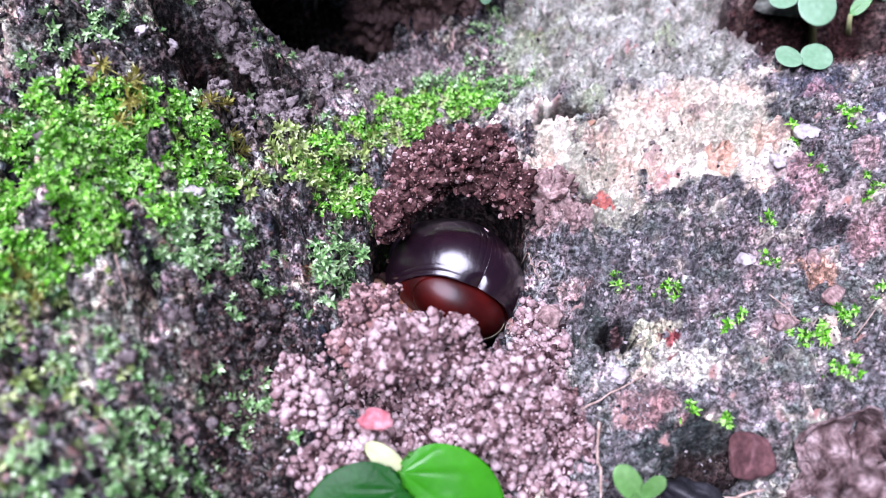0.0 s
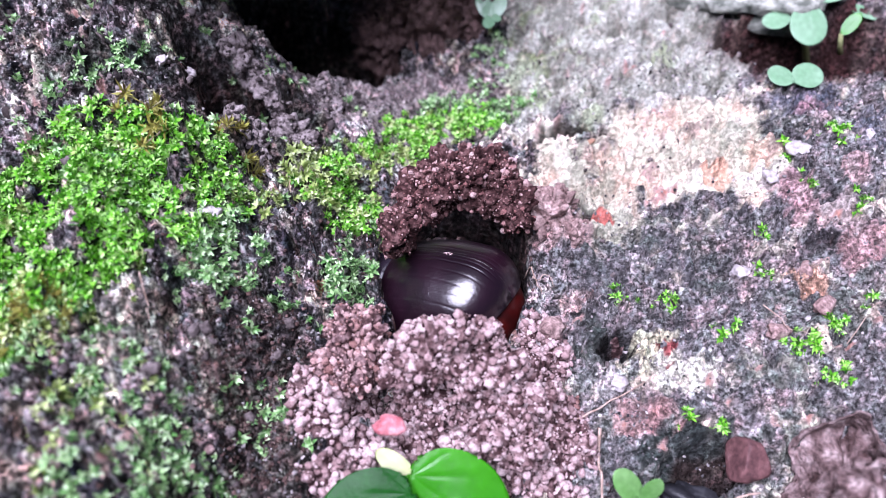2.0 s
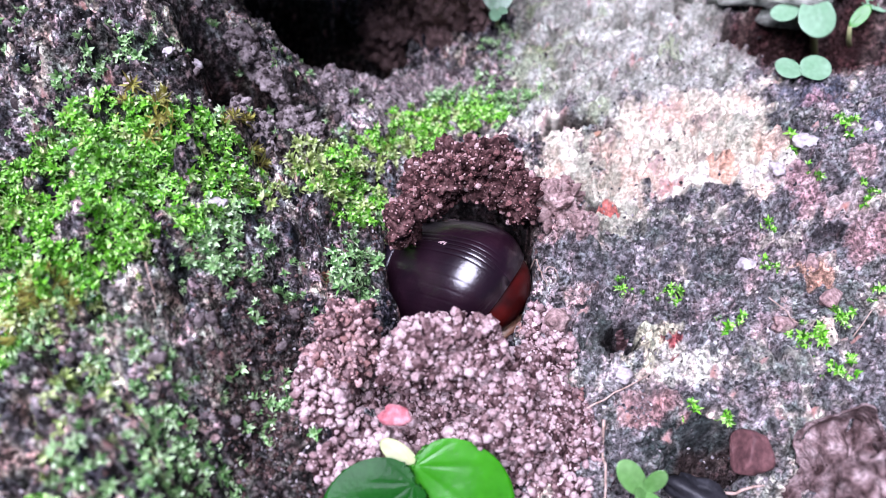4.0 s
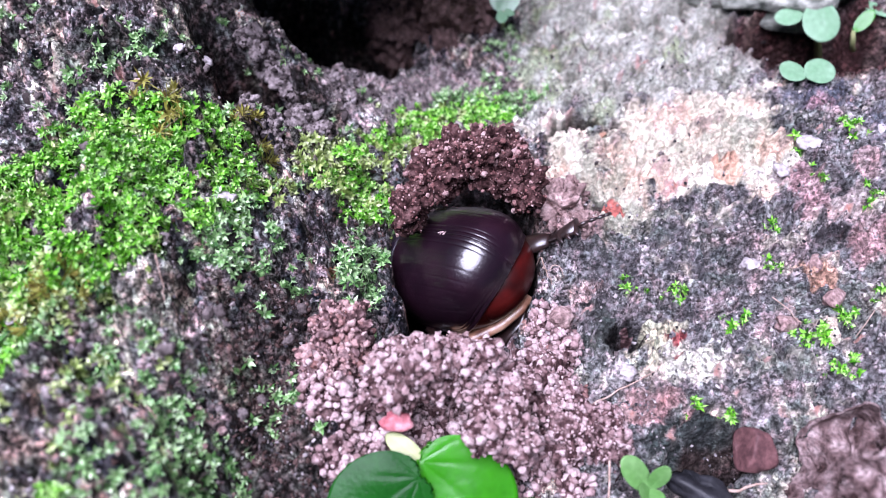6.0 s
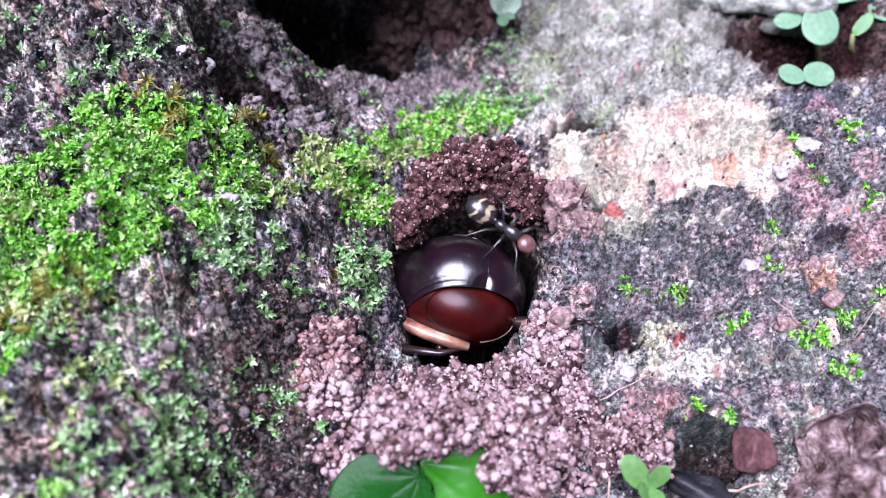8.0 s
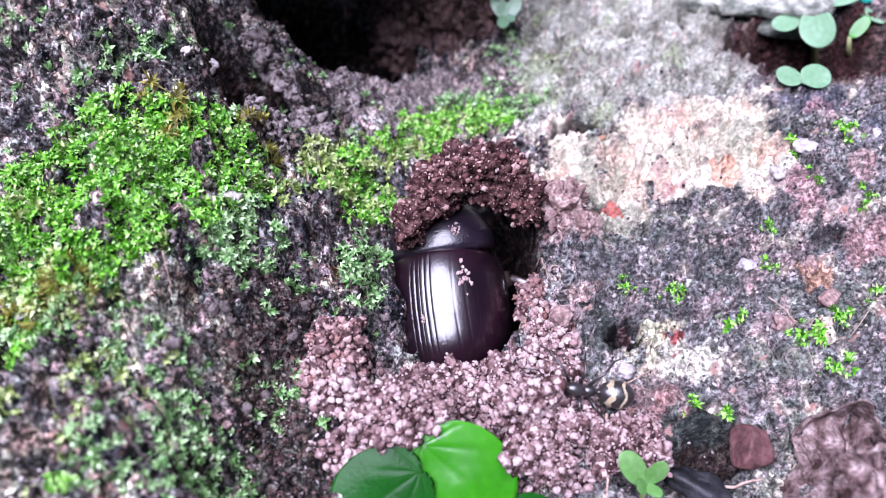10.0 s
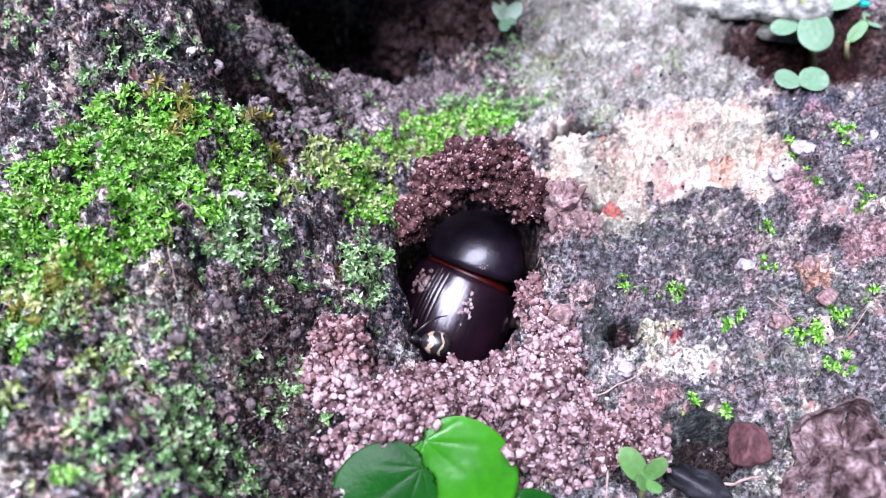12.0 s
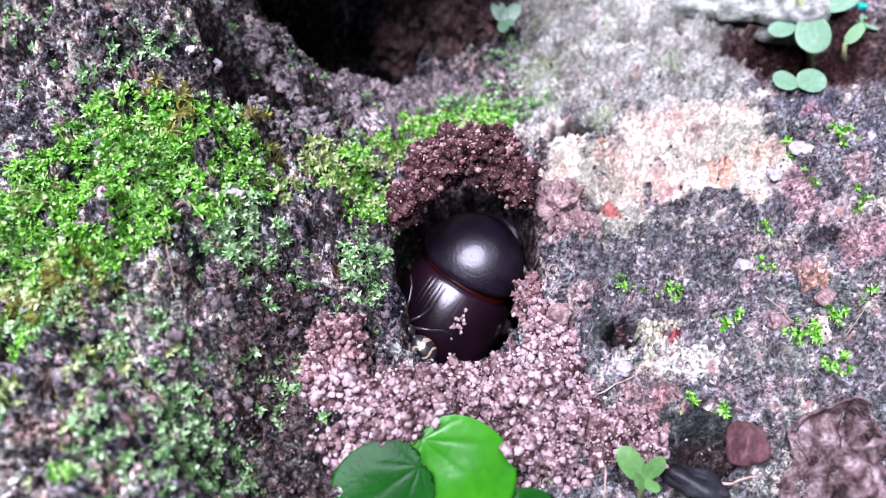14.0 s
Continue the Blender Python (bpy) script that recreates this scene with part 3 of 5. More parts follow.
def tube(points, radii, sides=10, flat=1.0, side=(0, 0, 1)):
    """A closed limb along the points; flat squeezes it along the side direction."""
    bm = bmesh.new()
    pts = [Vector(p) for p in points]
    rings = []
    for i, p in enumerate(pts):
        way = (pts[min(i + 1, len(pts) - 1)] - pts[max(i - 1, 0)]).normalized()
        a = way.cross(Vector(side))
        a = a.normalized() if a.length > 1e-6 else way.orthogonal().normalized()
        b = way.cross(a)
        rings.append([bm.verts.new(p + (a * math.cos(k * math.tau / sides) + b * flat * math.sin(k * math.tau / sides)) * radii[i]) for k in range(sides)])
    for r, s in zip(rings, rings[1:]):
        for k in range(sides):
            bm.faces.new((r[k], r[(k + 1) % sides], s[(k + 1) % sides], s[k]))
    bm.faces.new(rings[0][::-1])
    bm.faces.new(rings[-1])
    return bm


def join(*bms):
    """Several bmeshes as one."""
    me = bpy.data.meshes.new("joint")
    out = bmesh.new()
    for b in bms:
        b.to_mesh(me)
        out.from_mesh(me)
        b.free()
    bpy.data.meshes.remove(me)
    return out


def egg(rx, ry, rz, at=(0, 0, 0), seg=28, rings=18, dent=0.0, seed=0, taper=0.0):
    """A rounded body, dented by noise, tapered towards +y."""
    bm = bmesh.new()
    bmesh.ops.create_uvsphere(bm, u_segments=seg, v_segments=rings, radius=1)
    for v in bm.verts:
        k = 1 + dent * noise.noise(v.co * 2.2 + Vector((seed, 3 * seed, 7)))
        t = 1 - taper * v.co.y
        v.co = Vector((v.co.x * rx * k * t + at[0], v.co.y * ry * k + at[1], v.co.z * rz * k * t + at[2]))
    return bm


def sheet(nu, nv, f):
    """A grid surface: f(u, v) gives a place for u, v from 0 to 1."""
    bm = bmesh.new()
    g = [[bm.verts.new(f(i / nu, j / nv)) for j in range(nv + 1)] for i in range(nu + 1)]
    for i in range(nu):
        for j in range(nv):
            bm.faces.new((g[i][j], g[i + 1][j], g[i + 1][j + 1], g[i][j + 1]))
    bmesh.ops.remove_doubles(bm, verts=bm.verts, dist=1e-7)
    bmesh.ops.recalc_face_normals(bm, faces=bm.faces)
    return bm


def thicken(ob, depth):
    s = ob.modifiers.new("thickness", "SOLIDIFY")
    s.thickness, s.offset = depth, -1
    return ob


def facing(x, y, z, ahead, back):
    """A pose whose +y looks ahead and whose +z is as near to back as can be."""
    a = Vector(ahead).normalized()
    r = a.cross(Vector(back)).normalized()
    m = Matrix((r, a, r.cross(a))).transposed().to_4x4()
    m.translation = (x, y, z)
    return m


def on_ground(x, y, lift=0.0):
    return float(relief(np.array([x]), np.array([y]))[0]) + lift


RIGHT, RISE, NEAR = Vector((0.999, 0.029, -0.014)), Vector((-0.010, 0.688, 0.726)), Vector((0.031, -0.725, 0.688))


def along(r, u, n):
    """A direction from its parts across the slope, up the slope and out of it."""
    return RIGHT * r + RISE * u + NEAR * n


# ---- loose earth ----
rng = np.random.default_rng(7)
CRUMBS = [ico(2, 0.75, rng, (1, s, t)) for s, t in ((1, 0.8), (0.8, 0.9), (0.9, 0.7), (0.75, 0.75), (1, 0.95), (0.85, 0.6))]
CHUNKS = [ico(2, 0.70, rng, (1, s, t)) for s, t in ((1, 0.8), (0.8, 0.9), (0.9, 0.7), (0.75, 0.6), (0.95, 0.95))]
PELLETS = [ico(1, 0.6, rng, (1, s, t)) for s, t in ((1, 0.9), (0.8, 0.8), (0.9, 0.75), (0.85, 1.0), (0.95, 0.7))]
FLAKES = [ico(1, 0.95, rng, (1, s, t)) for s, t in ((1, 0.8), (0.7, 0.6), (0.9, 0.5), (0.8, 0.8))]


def clod(name, lumps, crumbs, size, mat, seed, label, fine=900):
    """A clod: lumps (x, y, z, rx, ry, rz in mm), each grown over with rounded crumbs; darker loam cores paint shaded
    gaps between them.
    """
    r = np.random.default_rng(seed)
    thing = tagged(new(name), label, "soil clod", "soil clods pushed from the burrow")
    whole = sum(k[3] * k[4] for k in lumps)
    for x, y, z, rx, ry, rz in lumps:
        v, f = ico(6, 0.35, r)
        n = v / np.array((rx, ry, rz))
        n = n / np.linalg.norm(n, axis=1)[:, None]
        w = v * np.array((rx, ry, rz)) * 0.90 + np.array((x, y, z))
        w = w + n * np.array([2.0 * noise.noise(Vector(q * 0.28)) + 3.0 * abs(noise.noise(Vector(q * 0.40))) + 1.3 * abs(noise.noise(Vector(q * 0.75)))
                              + 0.45 * abs(noise.noise(Vector(q * 1.5))) + 0.22 * abs(noise.noise(Vector(q * 3.1))) - 0.8 for q in w])[:, None]
        vs, fs, base = [w], [f], len(v)
        for count, lo, hi, shapes, power in ((crumbs * (0.5 if mat in (LOAM, HUMUS) else 1.15), size * 0.45, size * 2.0, CHUNKS if mat in (LOAM, HUMUS) else CRUMBS, 2.2), (fine * 0.6, size * 0.3, size * 1.0, FLAKES if mat in (LOAM, HUMUS) else PELLETS, 1.8)):
            count = int(count * rx * ry / whole)
            k = r.integers(0, len(w), count)
            k = k[n[k][:, 2] - 0.6 * n[k][:, 1] > -0.75]
            count = len(k)
            s = lo + (hi - lo) * r.random(count) ** power
            p = w[k] + n[k] * s[:, None] * r.uniform(-0.3, 0.6, (count, 1))
            a, b = many(shapes, rot_rand(count, r), s, p, r)
            vs.append(a)
            fs.append(b + base)
            base += len(a)
        part("lump", mesh_of("lump", np.concatenate(vs) / 1000, np.concatenate(fs), {LOAM: LOAM_CORE, HUMUS: HUMUS, CRUST: CRUST, PINK_STONE: PINK_STONE}.get(mat, SOIL_CORE), True, mat, len(f)), mat, thing)
    return thing


def heap(x, y):
    """Height of the spoil in front of the burrow."""
    h = 0.0020 * bump(x, y, -0.006, 0.0745, 0.015, 0.0085) + 0.0032 * bump(x, y, -0.0175, 0.0675, 0.0075, 0.0090, 40)
    h = h + 0.0022 * bump(x, y, 0.0175, 0.0890, 0.0050, 0.0085) + 0.0018 * bump(x, y, 0.0115, 0.0740, 0.0095, 0.0100) + 0.0024 * bump(x, y, 0.010, 0.064, 0.012, 0.007)
    return h * (1 + 1.5 * fbm(x, y, 0.0065, 3, 61)) - 0.0016 + 0.0022 * fbm(x, y, 0.0030, 3, 63) * ss(h, 0.001, 0.003)


def build_heap():
    r = np.random.default_rng(11)
    thing = tagged(new("soil_heap"), "heap of crumbly pinkish-brown earth dug out before the burrow", "soil heap")
    gx, gy = np.meshgrid(np.arange(-0.040, 0.036, 0.0004), np.arange(0.045, 0.096, 0.0004))
    gz = relief(gx, gy) + np.maximum(heap(gx, gy), -0.002) + 0.0016 * np.abs(fbm(gx, gy, 0.0050, 2, 62)) + 0.0012 * np.abs(fbm(gx, gy, 0.0022, 3, 64)) - 0.0004
    gz = np.where(burrow(gx, gy) > 0.05, relief(gx, gy) - 0.003, gz)
    ny, nx = gx.shape
    k = (np.arange(ny - 1)[:, None] * nx + np.arange(nx - 1)[None]).ravel()
    # mound in the darker core loam, painting shade between the loose crumbs
    part("mound", mesh_of("mound", np.stack([gx, gy, gz], -1).reshape(-1, 3), np.stack([k, k + 1, k + nx + 1, k + nx], 1), SOIL_CORE), SOIL_CORE, thing)
    p = np.stack([r.uniform(-0.038, 0.034, 13000), r.uniform(0.046, 0.094, 13000)], 1)
    h = heap(p[:, 0], p[:, 1])
    p, h = p[(h > -0.0007 + 0.0006 * r.random(13000)) & (burrow(p[:, 0], p[:, 1]) < 0.25)], None
    n = len(p)
    s = 0.00022 + 0.00075 * r.random(n) ** 2.2
    z = relief(p[:, 0], p[:, 1]) + np.maximum(heap(p[:, 0], p[:, 1]), 0) + s * r.uniform(-0.2, 1.6, n)
    v, f = many(PELLETS, rot_rand(n, r), s, np.stack([p[:, 0], p[:, 1], z], 1), r)
    tagged(part("crumb_layer", mesh_of("crumb_layer", v, f, SOIL, True), SOIL, thing), kind="stuff")
    # the larger crumbs lie loose on it, one by one
    big = [mesh_of("soil_crumb", v / 1000, f, SOIL) for v, f in CRUMBS]
    count = 0
    while count < 290:
        x, y = r.uniform(-0.036, 0.030), r.uniform(0.050, 0.090)
        if heap(np.array([x]), np.array([y]))[0] < 0.0008 or burrow(np.array([x]), np.array([y]))[0] > 0.1:
            continue
        s = 0.4 + 0.8 * r.random() ** 3
        ob = new("soil_crumb", big[count % len(big)])
        ob.matrix_basis = Matrix.LocRotScale((x, y, on_ground(x, y) + float(heap(np.array([x]), np.array([y]))[0]) + 0.0004 * s),
                                             Euler(r.uniform(0, 6, 3)), (s, s, s))
        tagged(ob, "rounded pinkish-brown crumb of damp earth on the heap", "soil crumb", "loose crumbs on the heap")
        count += 1


build_heap()

ROOF = clod("soil_clod", [(-13.0, -4.6, -5.2, 3.2, 5.0, 4.0), (-9.2, -0.4, -1.2, 4.0, 5.4, 3.8), (-4.0, 2.2, 1.4, 4.6, 5.8, 4.0), (1.8, 2.8, 2.2, 4.8, 5.8, 4.2),
                          (6.8, 1.8, 0.8, 4.2, 5.8, 4.2), (9.4, -1.4, -2.6, 3.2, 5.0, 4.2),
                          (-5.5, 2.2, -2.6, 4.6, 5.5, 3.6), (0.5, 3.2, -1.4, 4.8, 5.5, 3.8), (6.0, 2.6, -2.0, 4.6, 5.5, 3.6)], 2600, 0.38, LOAM, 21, "dark reddish clod of crumbly loam roofing the burrow", 6500)
CLOD_A = clod("soil_clod", [(0, 0.6, 0.6, 5.0, 4.4, 4.8), (-1.5, -3, -3, 5.4, 4.4, 4.4)], 620, 0.46, RED_SOIL, 22, "pinkish-brown clod of crumbs at the burrow's edge", 1300)
CLOD_B = clod("soil_clod", [(0, 0, 0.4, 6.2, 5.0, 5.8), (5.6, 0.5, -0.8, 5.0, 4.4, 5.0), (-5.0, -1.5, -1.8, 4.8, 4.4, 4.6)], 980, 0.48, SOIL, 23, "large clod of crumbs pushed up before the beetle", 2000)
CLOD_C = clod("soil_clod", [(0, 0, 0.4, 5.8, 5.0, 5.4), (4.2, -1.5, -1.6, 4.6, 4.4, 4.2)], 760, 0.46, SOIL, 24, "pinkish clod of crumbs shoved out of the burrow", 1600)
CLOD_D = clod("soil_clod", [(0, 0, 0, 4.6, 5.2, 4.0), (2, -3.5, -1, 4.0, 4.0, 3.4)], 620, 0.38, SOIL, 25, "fine crumbly clod on the rim of the burrow", 1500)
CLOD_E = clod("soil_clod", [(0, 0, 0.3, 4.6, 3.8, 3.8), (-3.4, 0.5, 0.2, 2.8, 3.0, 2.8)], 460, 0.42, SOIL, 26, "loose clod of crumbs sliding onto the plant", 1000)
CLOD_F = clod("soil_clod", [(0, 0, -0.6, 5.8, 4.4, 3.4), (-5, 0.5, -0.6, 4.2, 4.0, 3.0)], 620, 0.38, SOIL, 27, "low spill of crumbs at the foot of the heap", 1400)
CLOD_H = clod("soil_clod", [(0, 0, 0, 3.2, 6.0, 4.4), (1.6, -5.5, 0.5, 3.2, 4.0, 3.8)], 420, 0.42, RED_SOIL, 29, "reddish clod of crumbs fallen in beside the beetle", 1100)
CLOD_G = clod("soil_clod", [(0, 0, 0, 6.0, 3.6, 3.0), (-6, 0.5, -0.5, 4.5, 3.2, 2.8), (6.5, 1.5, 0, 4.2, 3.4, 3.0)], 800, 0.38, SOIL, 28, "crumbly rim of earth before the burrow", 1700)

# first five lumps: an overhang added out of view to shade the hollow
LEDGE = clod("earth_ledge", [(-57, 157, 53, 14, 28, 11), (-40, 158, 50, 14, 29, 11), (-22, 169, 48, 13, 27, 12), (-5, 177, 47, 12, 26, 12), (8, 188, 44, 10, 22, 12),
                            (-44, 200, 14, 17, 12, 28), (-25, 202, 12, 14, 12, 30), (-6, 200, 14, 14, 12, 28), (-16, 178, 8, 8, 8, 21), (-5, 177, 9, 8, 8, 20), (5, 181, 8, 7, 7, 15)],
             900, 0.6, HUMUS, 41, "dark brown wall of rooty earth with an added unseen overhang shading a deep hollow", 4200)
tagged(LEDGE, category="earth ledge", group="", kind="structure")

RED = new("stone_chip", mesh_of("stone_chip", ico(3, 0.45, np.random.default_rng(4), (1.5, 1.0, 0.8))[0] * 0.0016, ico(3, 0.35, np.random.default_rng(4))[1], RED_CHIP))
tagged(RED, "small red stone chip stuck in the heap", "stone chip")


def scatter_grit():
    """Grit over the whole ground."""
    r = np.random.default_rng(31)
    n = 46000
    x, y = r.uniform(-0.09, 0.10, n), r.uniform(0.04, 0.165, n)
    patchy = 0.5 + 1.2 * fbm(x, y, 0.004, 3, 92)
    patchy = patchy * (1 - 0.85 * pit(x, y, 0.042, 0.129, 0.026, 0.014, 8, 0.3))
    keep = (burrow(x, y) < 0.05) & (heap(x, y) < -0.0006) & (r.random(n) < patchy)
    x, y = x[keep], y[keep]
    n = len(x)
    s = 0.00009 + 0.00036 * r.random(n) ** 3.5
    v, f = many(FLAKES, rot_rand(n, r), s, np.stack([x, y, relief(x, y) + s * 0.3], 1), r)
    tagged(new("grit", mesh_of("grit", v, f, GRIT, False)), "grey and pale mineral grit on damp earth", "grit", kind="stuff")
    # brown crumbs in the hollows and round the burrow
    n = 4400
    x = np.concatenate([r.normal(-0.006, 0.015, n // 2), r.normal(-0.030, 0.007, n // 2)])
    y = np.concatenate([r.normal(0.112, 0.010, n // 2), r.normal(0.068, 0.014, n // 2)])
    keep = (burrow(x, y) < 0.6) & (heap(x, y) < -0.0006) & (x < 0.016 + (y > 0.15) * 0.02)
    x, y = x[keep], y[keep]
    n = len(x)
    s = 0.00014 + 0.00040 * r.random(n) ** 3
    v, f = many(FLAKES, rot_rand(n, r), s, np.stack([x, y, relief(x, y) + s * 0.4], 1), r)
    tagged(new("loam_crumbs", mesh_of("loam_crumbs", v, f, HUMUS, False)), "dark brown loam crumbs in the hollows", "soil crumbs", kind="stuff")


    # crumbly crust on the bank and the rock
    n = 3200
    x, y = np.where(r.random(n) < 0.72, r.uniform(-0.108, 0.014, n), r.uniform(0.014, 0.11, n)), r.uniform(0.032, 0.195, n)
    keep = (burrow(x, y) < 0.02) & (heap(x, y) < -0.0006) & (fbm(x, y, 0.012, 3, 90) + 0.5 * r.random(n) > 0.1)
    x, y = x[keep], y[keep]
    s = (0.0004 + 0.0009 * r.random(len(x)) ** 2.5) * np.where(x > 0.012, 0.7, 1.0)
    v, f = many(CHUNKS, rot_rand(len(x), r), s, np.stack([x, y, relief(x, y) - s * 0.6], 1), r)
    tagged(new("crust", mesh_of("crust", v, f, CRUST, True)), "grey-brown crumbly crust on the bank", "soil crust", kind="stuff")


scatter_grit()


LIP = clod("stone", [(0, 0, 0, 5.6, 5.2, 4.6), (3.6, -3.6, -2.0, 4.6, 3.8, 3.6), (2.0, 4.0, -1.2, 4.2, 3.6, 3.2)], 40, 0.45, PINK_STONE, 43, "rough pinkish laterite stone at the burrow's rim", 700)
LIP.location = (0.0198, 0.1142, -0.0002)
tagged(LIP, category="stone", group="pinkish pebbles")

def knolls():
    """Clumps of rooty earth along the broken edge of the bank."""
    for k, (x, y, z, s) in enumerate(((-0.0425, 0.1455, 0.0185, 1.0), (-0.0365, 0.1400, 0.0125, 0.9), (-0.0325, 0.1320, 0.0060, 0.8), (-0.0275, 0.1420, 0.0075, 0.9), (-0.0405, 0.1240, 0.0135, 0.7), (-0.0205, 0.1450, 0.0035, 0.7))):
        lumps = [(0, 0, 0, 4.2 * s, 4.4 * s, 5.2 * s), (3.4 * s, -1.5, -2.4, 3.2 * s, 3.2 * s, 3.8 * s), (-2.8 * s, 1.5, 1.6, 3.0 * s, 3.4 * s, 4.0 * s)]
        ob = clod("earth_knoll", lumps, 260, 0.40, CRUST, 60 + k, "knoll of grey-brown rooty earth on the bank's broken edge", 900)
        ob.location = (x, y, z)
        tagged(ob, category="earth knoll", group="knolls on the bank")


knolls()


# ---- moss ----
def blade(length, width, bend):
    """A pointed little leaf along +x, arched."""
    rows = [(0, 0.4), (0.5, 1.0), (1.0, 0.05)]
    v, f = [], []
    for t, w in rows:
        zz = length * (0.35 * t - bend * t * t)
        v += [(length * t, -width * w / 2, zz + 0.12 * width * w), (length * t, 0, zz), (length * t, width * w / 2, zz + 0.12 * width * w)]
    for i in range(2):
        a = i * 3
        f += [(a, a + 3, a + 4, a + 1), (a + 1, a + 4, a + 5, a + 2)]
    return np.array(v), np.array(f)


def shoot(leaves, length, width, tiers, r, rise=0.55):
    """A moss shoot: a rosette of leaves in tiers round +z, 1 long."""
    vs, fs, base = [], [], 0
    for tier in range(tiers):
        for k in range(leaves):
            v, f = blade(length * r.uniform(0.7, 1.1) * (1 - 0.22 * tier), width * r.uniform(0.8, 1.2), r.uniform(0.1, 0.5))
            a = (k + 0.5 * tier + r.uniform(-0.25, 0.25)) * math.tau / leaves
            lift = rise * (0.35 + 0.65 * tier / max(tiers - 1, 1)) * 1.4
            c, s, cl, sl = math.cos(a), math.sin(a), math.cos(lift), math.sin(lift)
            w = np.stack([v[:, 0] * cl - v[:, 2] * sl, v[:, 1], v[:, 0] * sl + v[:, 2] * cl + tier * 0.22], 1)
            vs.append(np.stack([w[:, 0] * c - w[:, 1] * s, w[:, 0] * s + w[:, 1] * c, w[:, 2]], 1))
            fs.append(f + base)
            base += len(v)
    return np.concatenate(vs), np.concatenate(fs)


MR = np.random.default_rng(17)
SHOOTS = [shoot(k, 0.9, 0.30, t, MR) for k, t in ((5, 2), (6, 2), (5, 3), (4, 2), (6, 3))]
STARS = [shoot(k, 1.0, 0.42, 1, MR, 0.25) for k in (5, 6, 7)]
NEEDLES = [shoot(k, 1.0, 0.16, 3, MR, 0.75) for k in (6, 7, 8)]


def carpet(name, cover, count, shapes, lo, hi, mat, label, seed, level=0.30):
    r = np.random.default_rng(seed)
    x, y = r.uniform(-0.105, 0.05, count), r.uniform(0.032, 0.19, count)
    c = cover(x, y)
    keep = (c > level + 0.5 * r.random(count)) & (burrow(x, y) < 0.05) & (heap(x, y) < -0.0004)
    x, y = x[keep], y[keep]
    n = slope(x, y) + r.normal(size=(len(x), 3)) * 0.28
    s = lo + (hi - lo) * r.random(len(x)) ** 1.5
    v, f = many(shapes, upright(n, r), s, np.stack([x, y, relief(x, y) - 0.0001], 1), r)
    tagged(new(name, mesh_of(name, v, f, mat)), label, "moss", kind="stuff")


carpet("moss_carpet", moss_cover, 80000, SHOOTS, 0.0009, 0.0023, MOSS, "bright green moss carpet of tiny leafy shoots", 51)


def yellow_cover(x, y):
    m = 0.30 * moss_cover(x, y) + 0.9 * bump(x, y, -0.0250, 0.1200, 0.0070, 0.0080) + 0.42 * bump(x, y, -0.0720, 0.0760, 0.0120, 0.0120)
    m = m + 0.32 * bump(x, y, -0.0560, 0.0640, 0.0160, 0.0140) + 0.45 * bump(x, y, -0.0300, 0.1100, 0.0060, 0.0060) + 0.5 * bump(x, y, -0.0100, 0.1380, 0.0120, 0.0060, 25)
    return np.clip(m * (0.7 + 1.4 * fbm(x, y, 0.0050, 4, 24)), 0, 1)


carpet("yellow_moss", yellow_cover, 36000, SHOOTS[:4], 0.0011, 0.0026, YELLOW_MOSS, "yellowish moss shoots mixed among the green", 54, 0.15)
carpet("blue_moss", blue_cover, 40000, SHOOTS[:4], 0.0010, 0.0023, BLUE_MOSS, "bluish-green star moss scattered on dark earth", 52)


def thin_cover(x, y):
    return 0.52 * ss(-x, 0.012, 0.03) * (1 - 0.35 * ss(y, 0.112, 0.122)) * (0.6 + fbm(x, y, 0.01, 3, 71))


carpet("sparse_moss", thin_cover, 17000, SHOOTS, 0.0010, 0.0022, BLUE_MOSS, "single pale moss rosettes dotted over the bank", 53, 0.22)


def tuft(x, y, count, spread, size, mat, shapes, label, seed, lift=0.0):
    r = np.random.default_rng(seed)
    px, py = r.normal(0, spread, count), r.normal(0, spread * 0.8, count)
    z = relief(px + x, py + y) - on_ground(x, y)
    v, f = many(shapes, upright(slope(px + x, py + y) + r.normal(size=(count, 3)) * 0.3, r), size * r.uniform(0.6, 1.2, count), np.stack([px, py, z], 1), r)
    ob = new("moss_tuft", mesh_of("moss_tuft", v, f, mat))
    ob.location = (x, y, on_ground(x, y, lift))
    return tagged(ob, label, "moss", "moss tufts on the rock")


for _k, (_x, _y, _c, _s) in enumerate([(0.0318, 0.0955, 6, 1.0), (0.0394, 0.0951, 12, 1.4), (0.0496, 0.0887, 8, 1.2), (0.0625, 0.0847, 18, 1.8), (0.0667, 0.0788, 10, 1.4),
                                        (0.0686, 0.0887, 9, 1.3), (0.0607, 0.1088, 5, 1.1), (0.0677, 0.1229, 8, 1.4), (0.0698, 0.1173, 6, 1.5), (0.0784, 0.1121, 9, 1.6),
                                        (0.0583, 0.0993, 7, 1.2), (0.0761, 0.0932, 6, 1.2), (0.0794, 0.1270, 10, 1.9), (0.0399, 0.0736, 4, 0.9), (0.0456, 0.0719, 5, 1.0), (0.0308, 0.0981, 3, 0.8)]):
    tuft(_x, _y, _c, _s / 1000, 0.0016, MOSS, SHOOTS, "small green moss tuft growing on the grey rock", 80 + _k)
for _k, (_x, _y) in enumerate([(-0.0643, 0.0767), (-0.0690, 0.0745), (-0.0518, 0.1113), (-0.0420, 0.1169), (-0.0609, 0.0763)]):
    tuft(_x, _y, 16, 0.0028, 0.0028, DRY_MOSS, NEEDLES, "yellow-brown tuft of spiky half-dried moss", 120 + _k)
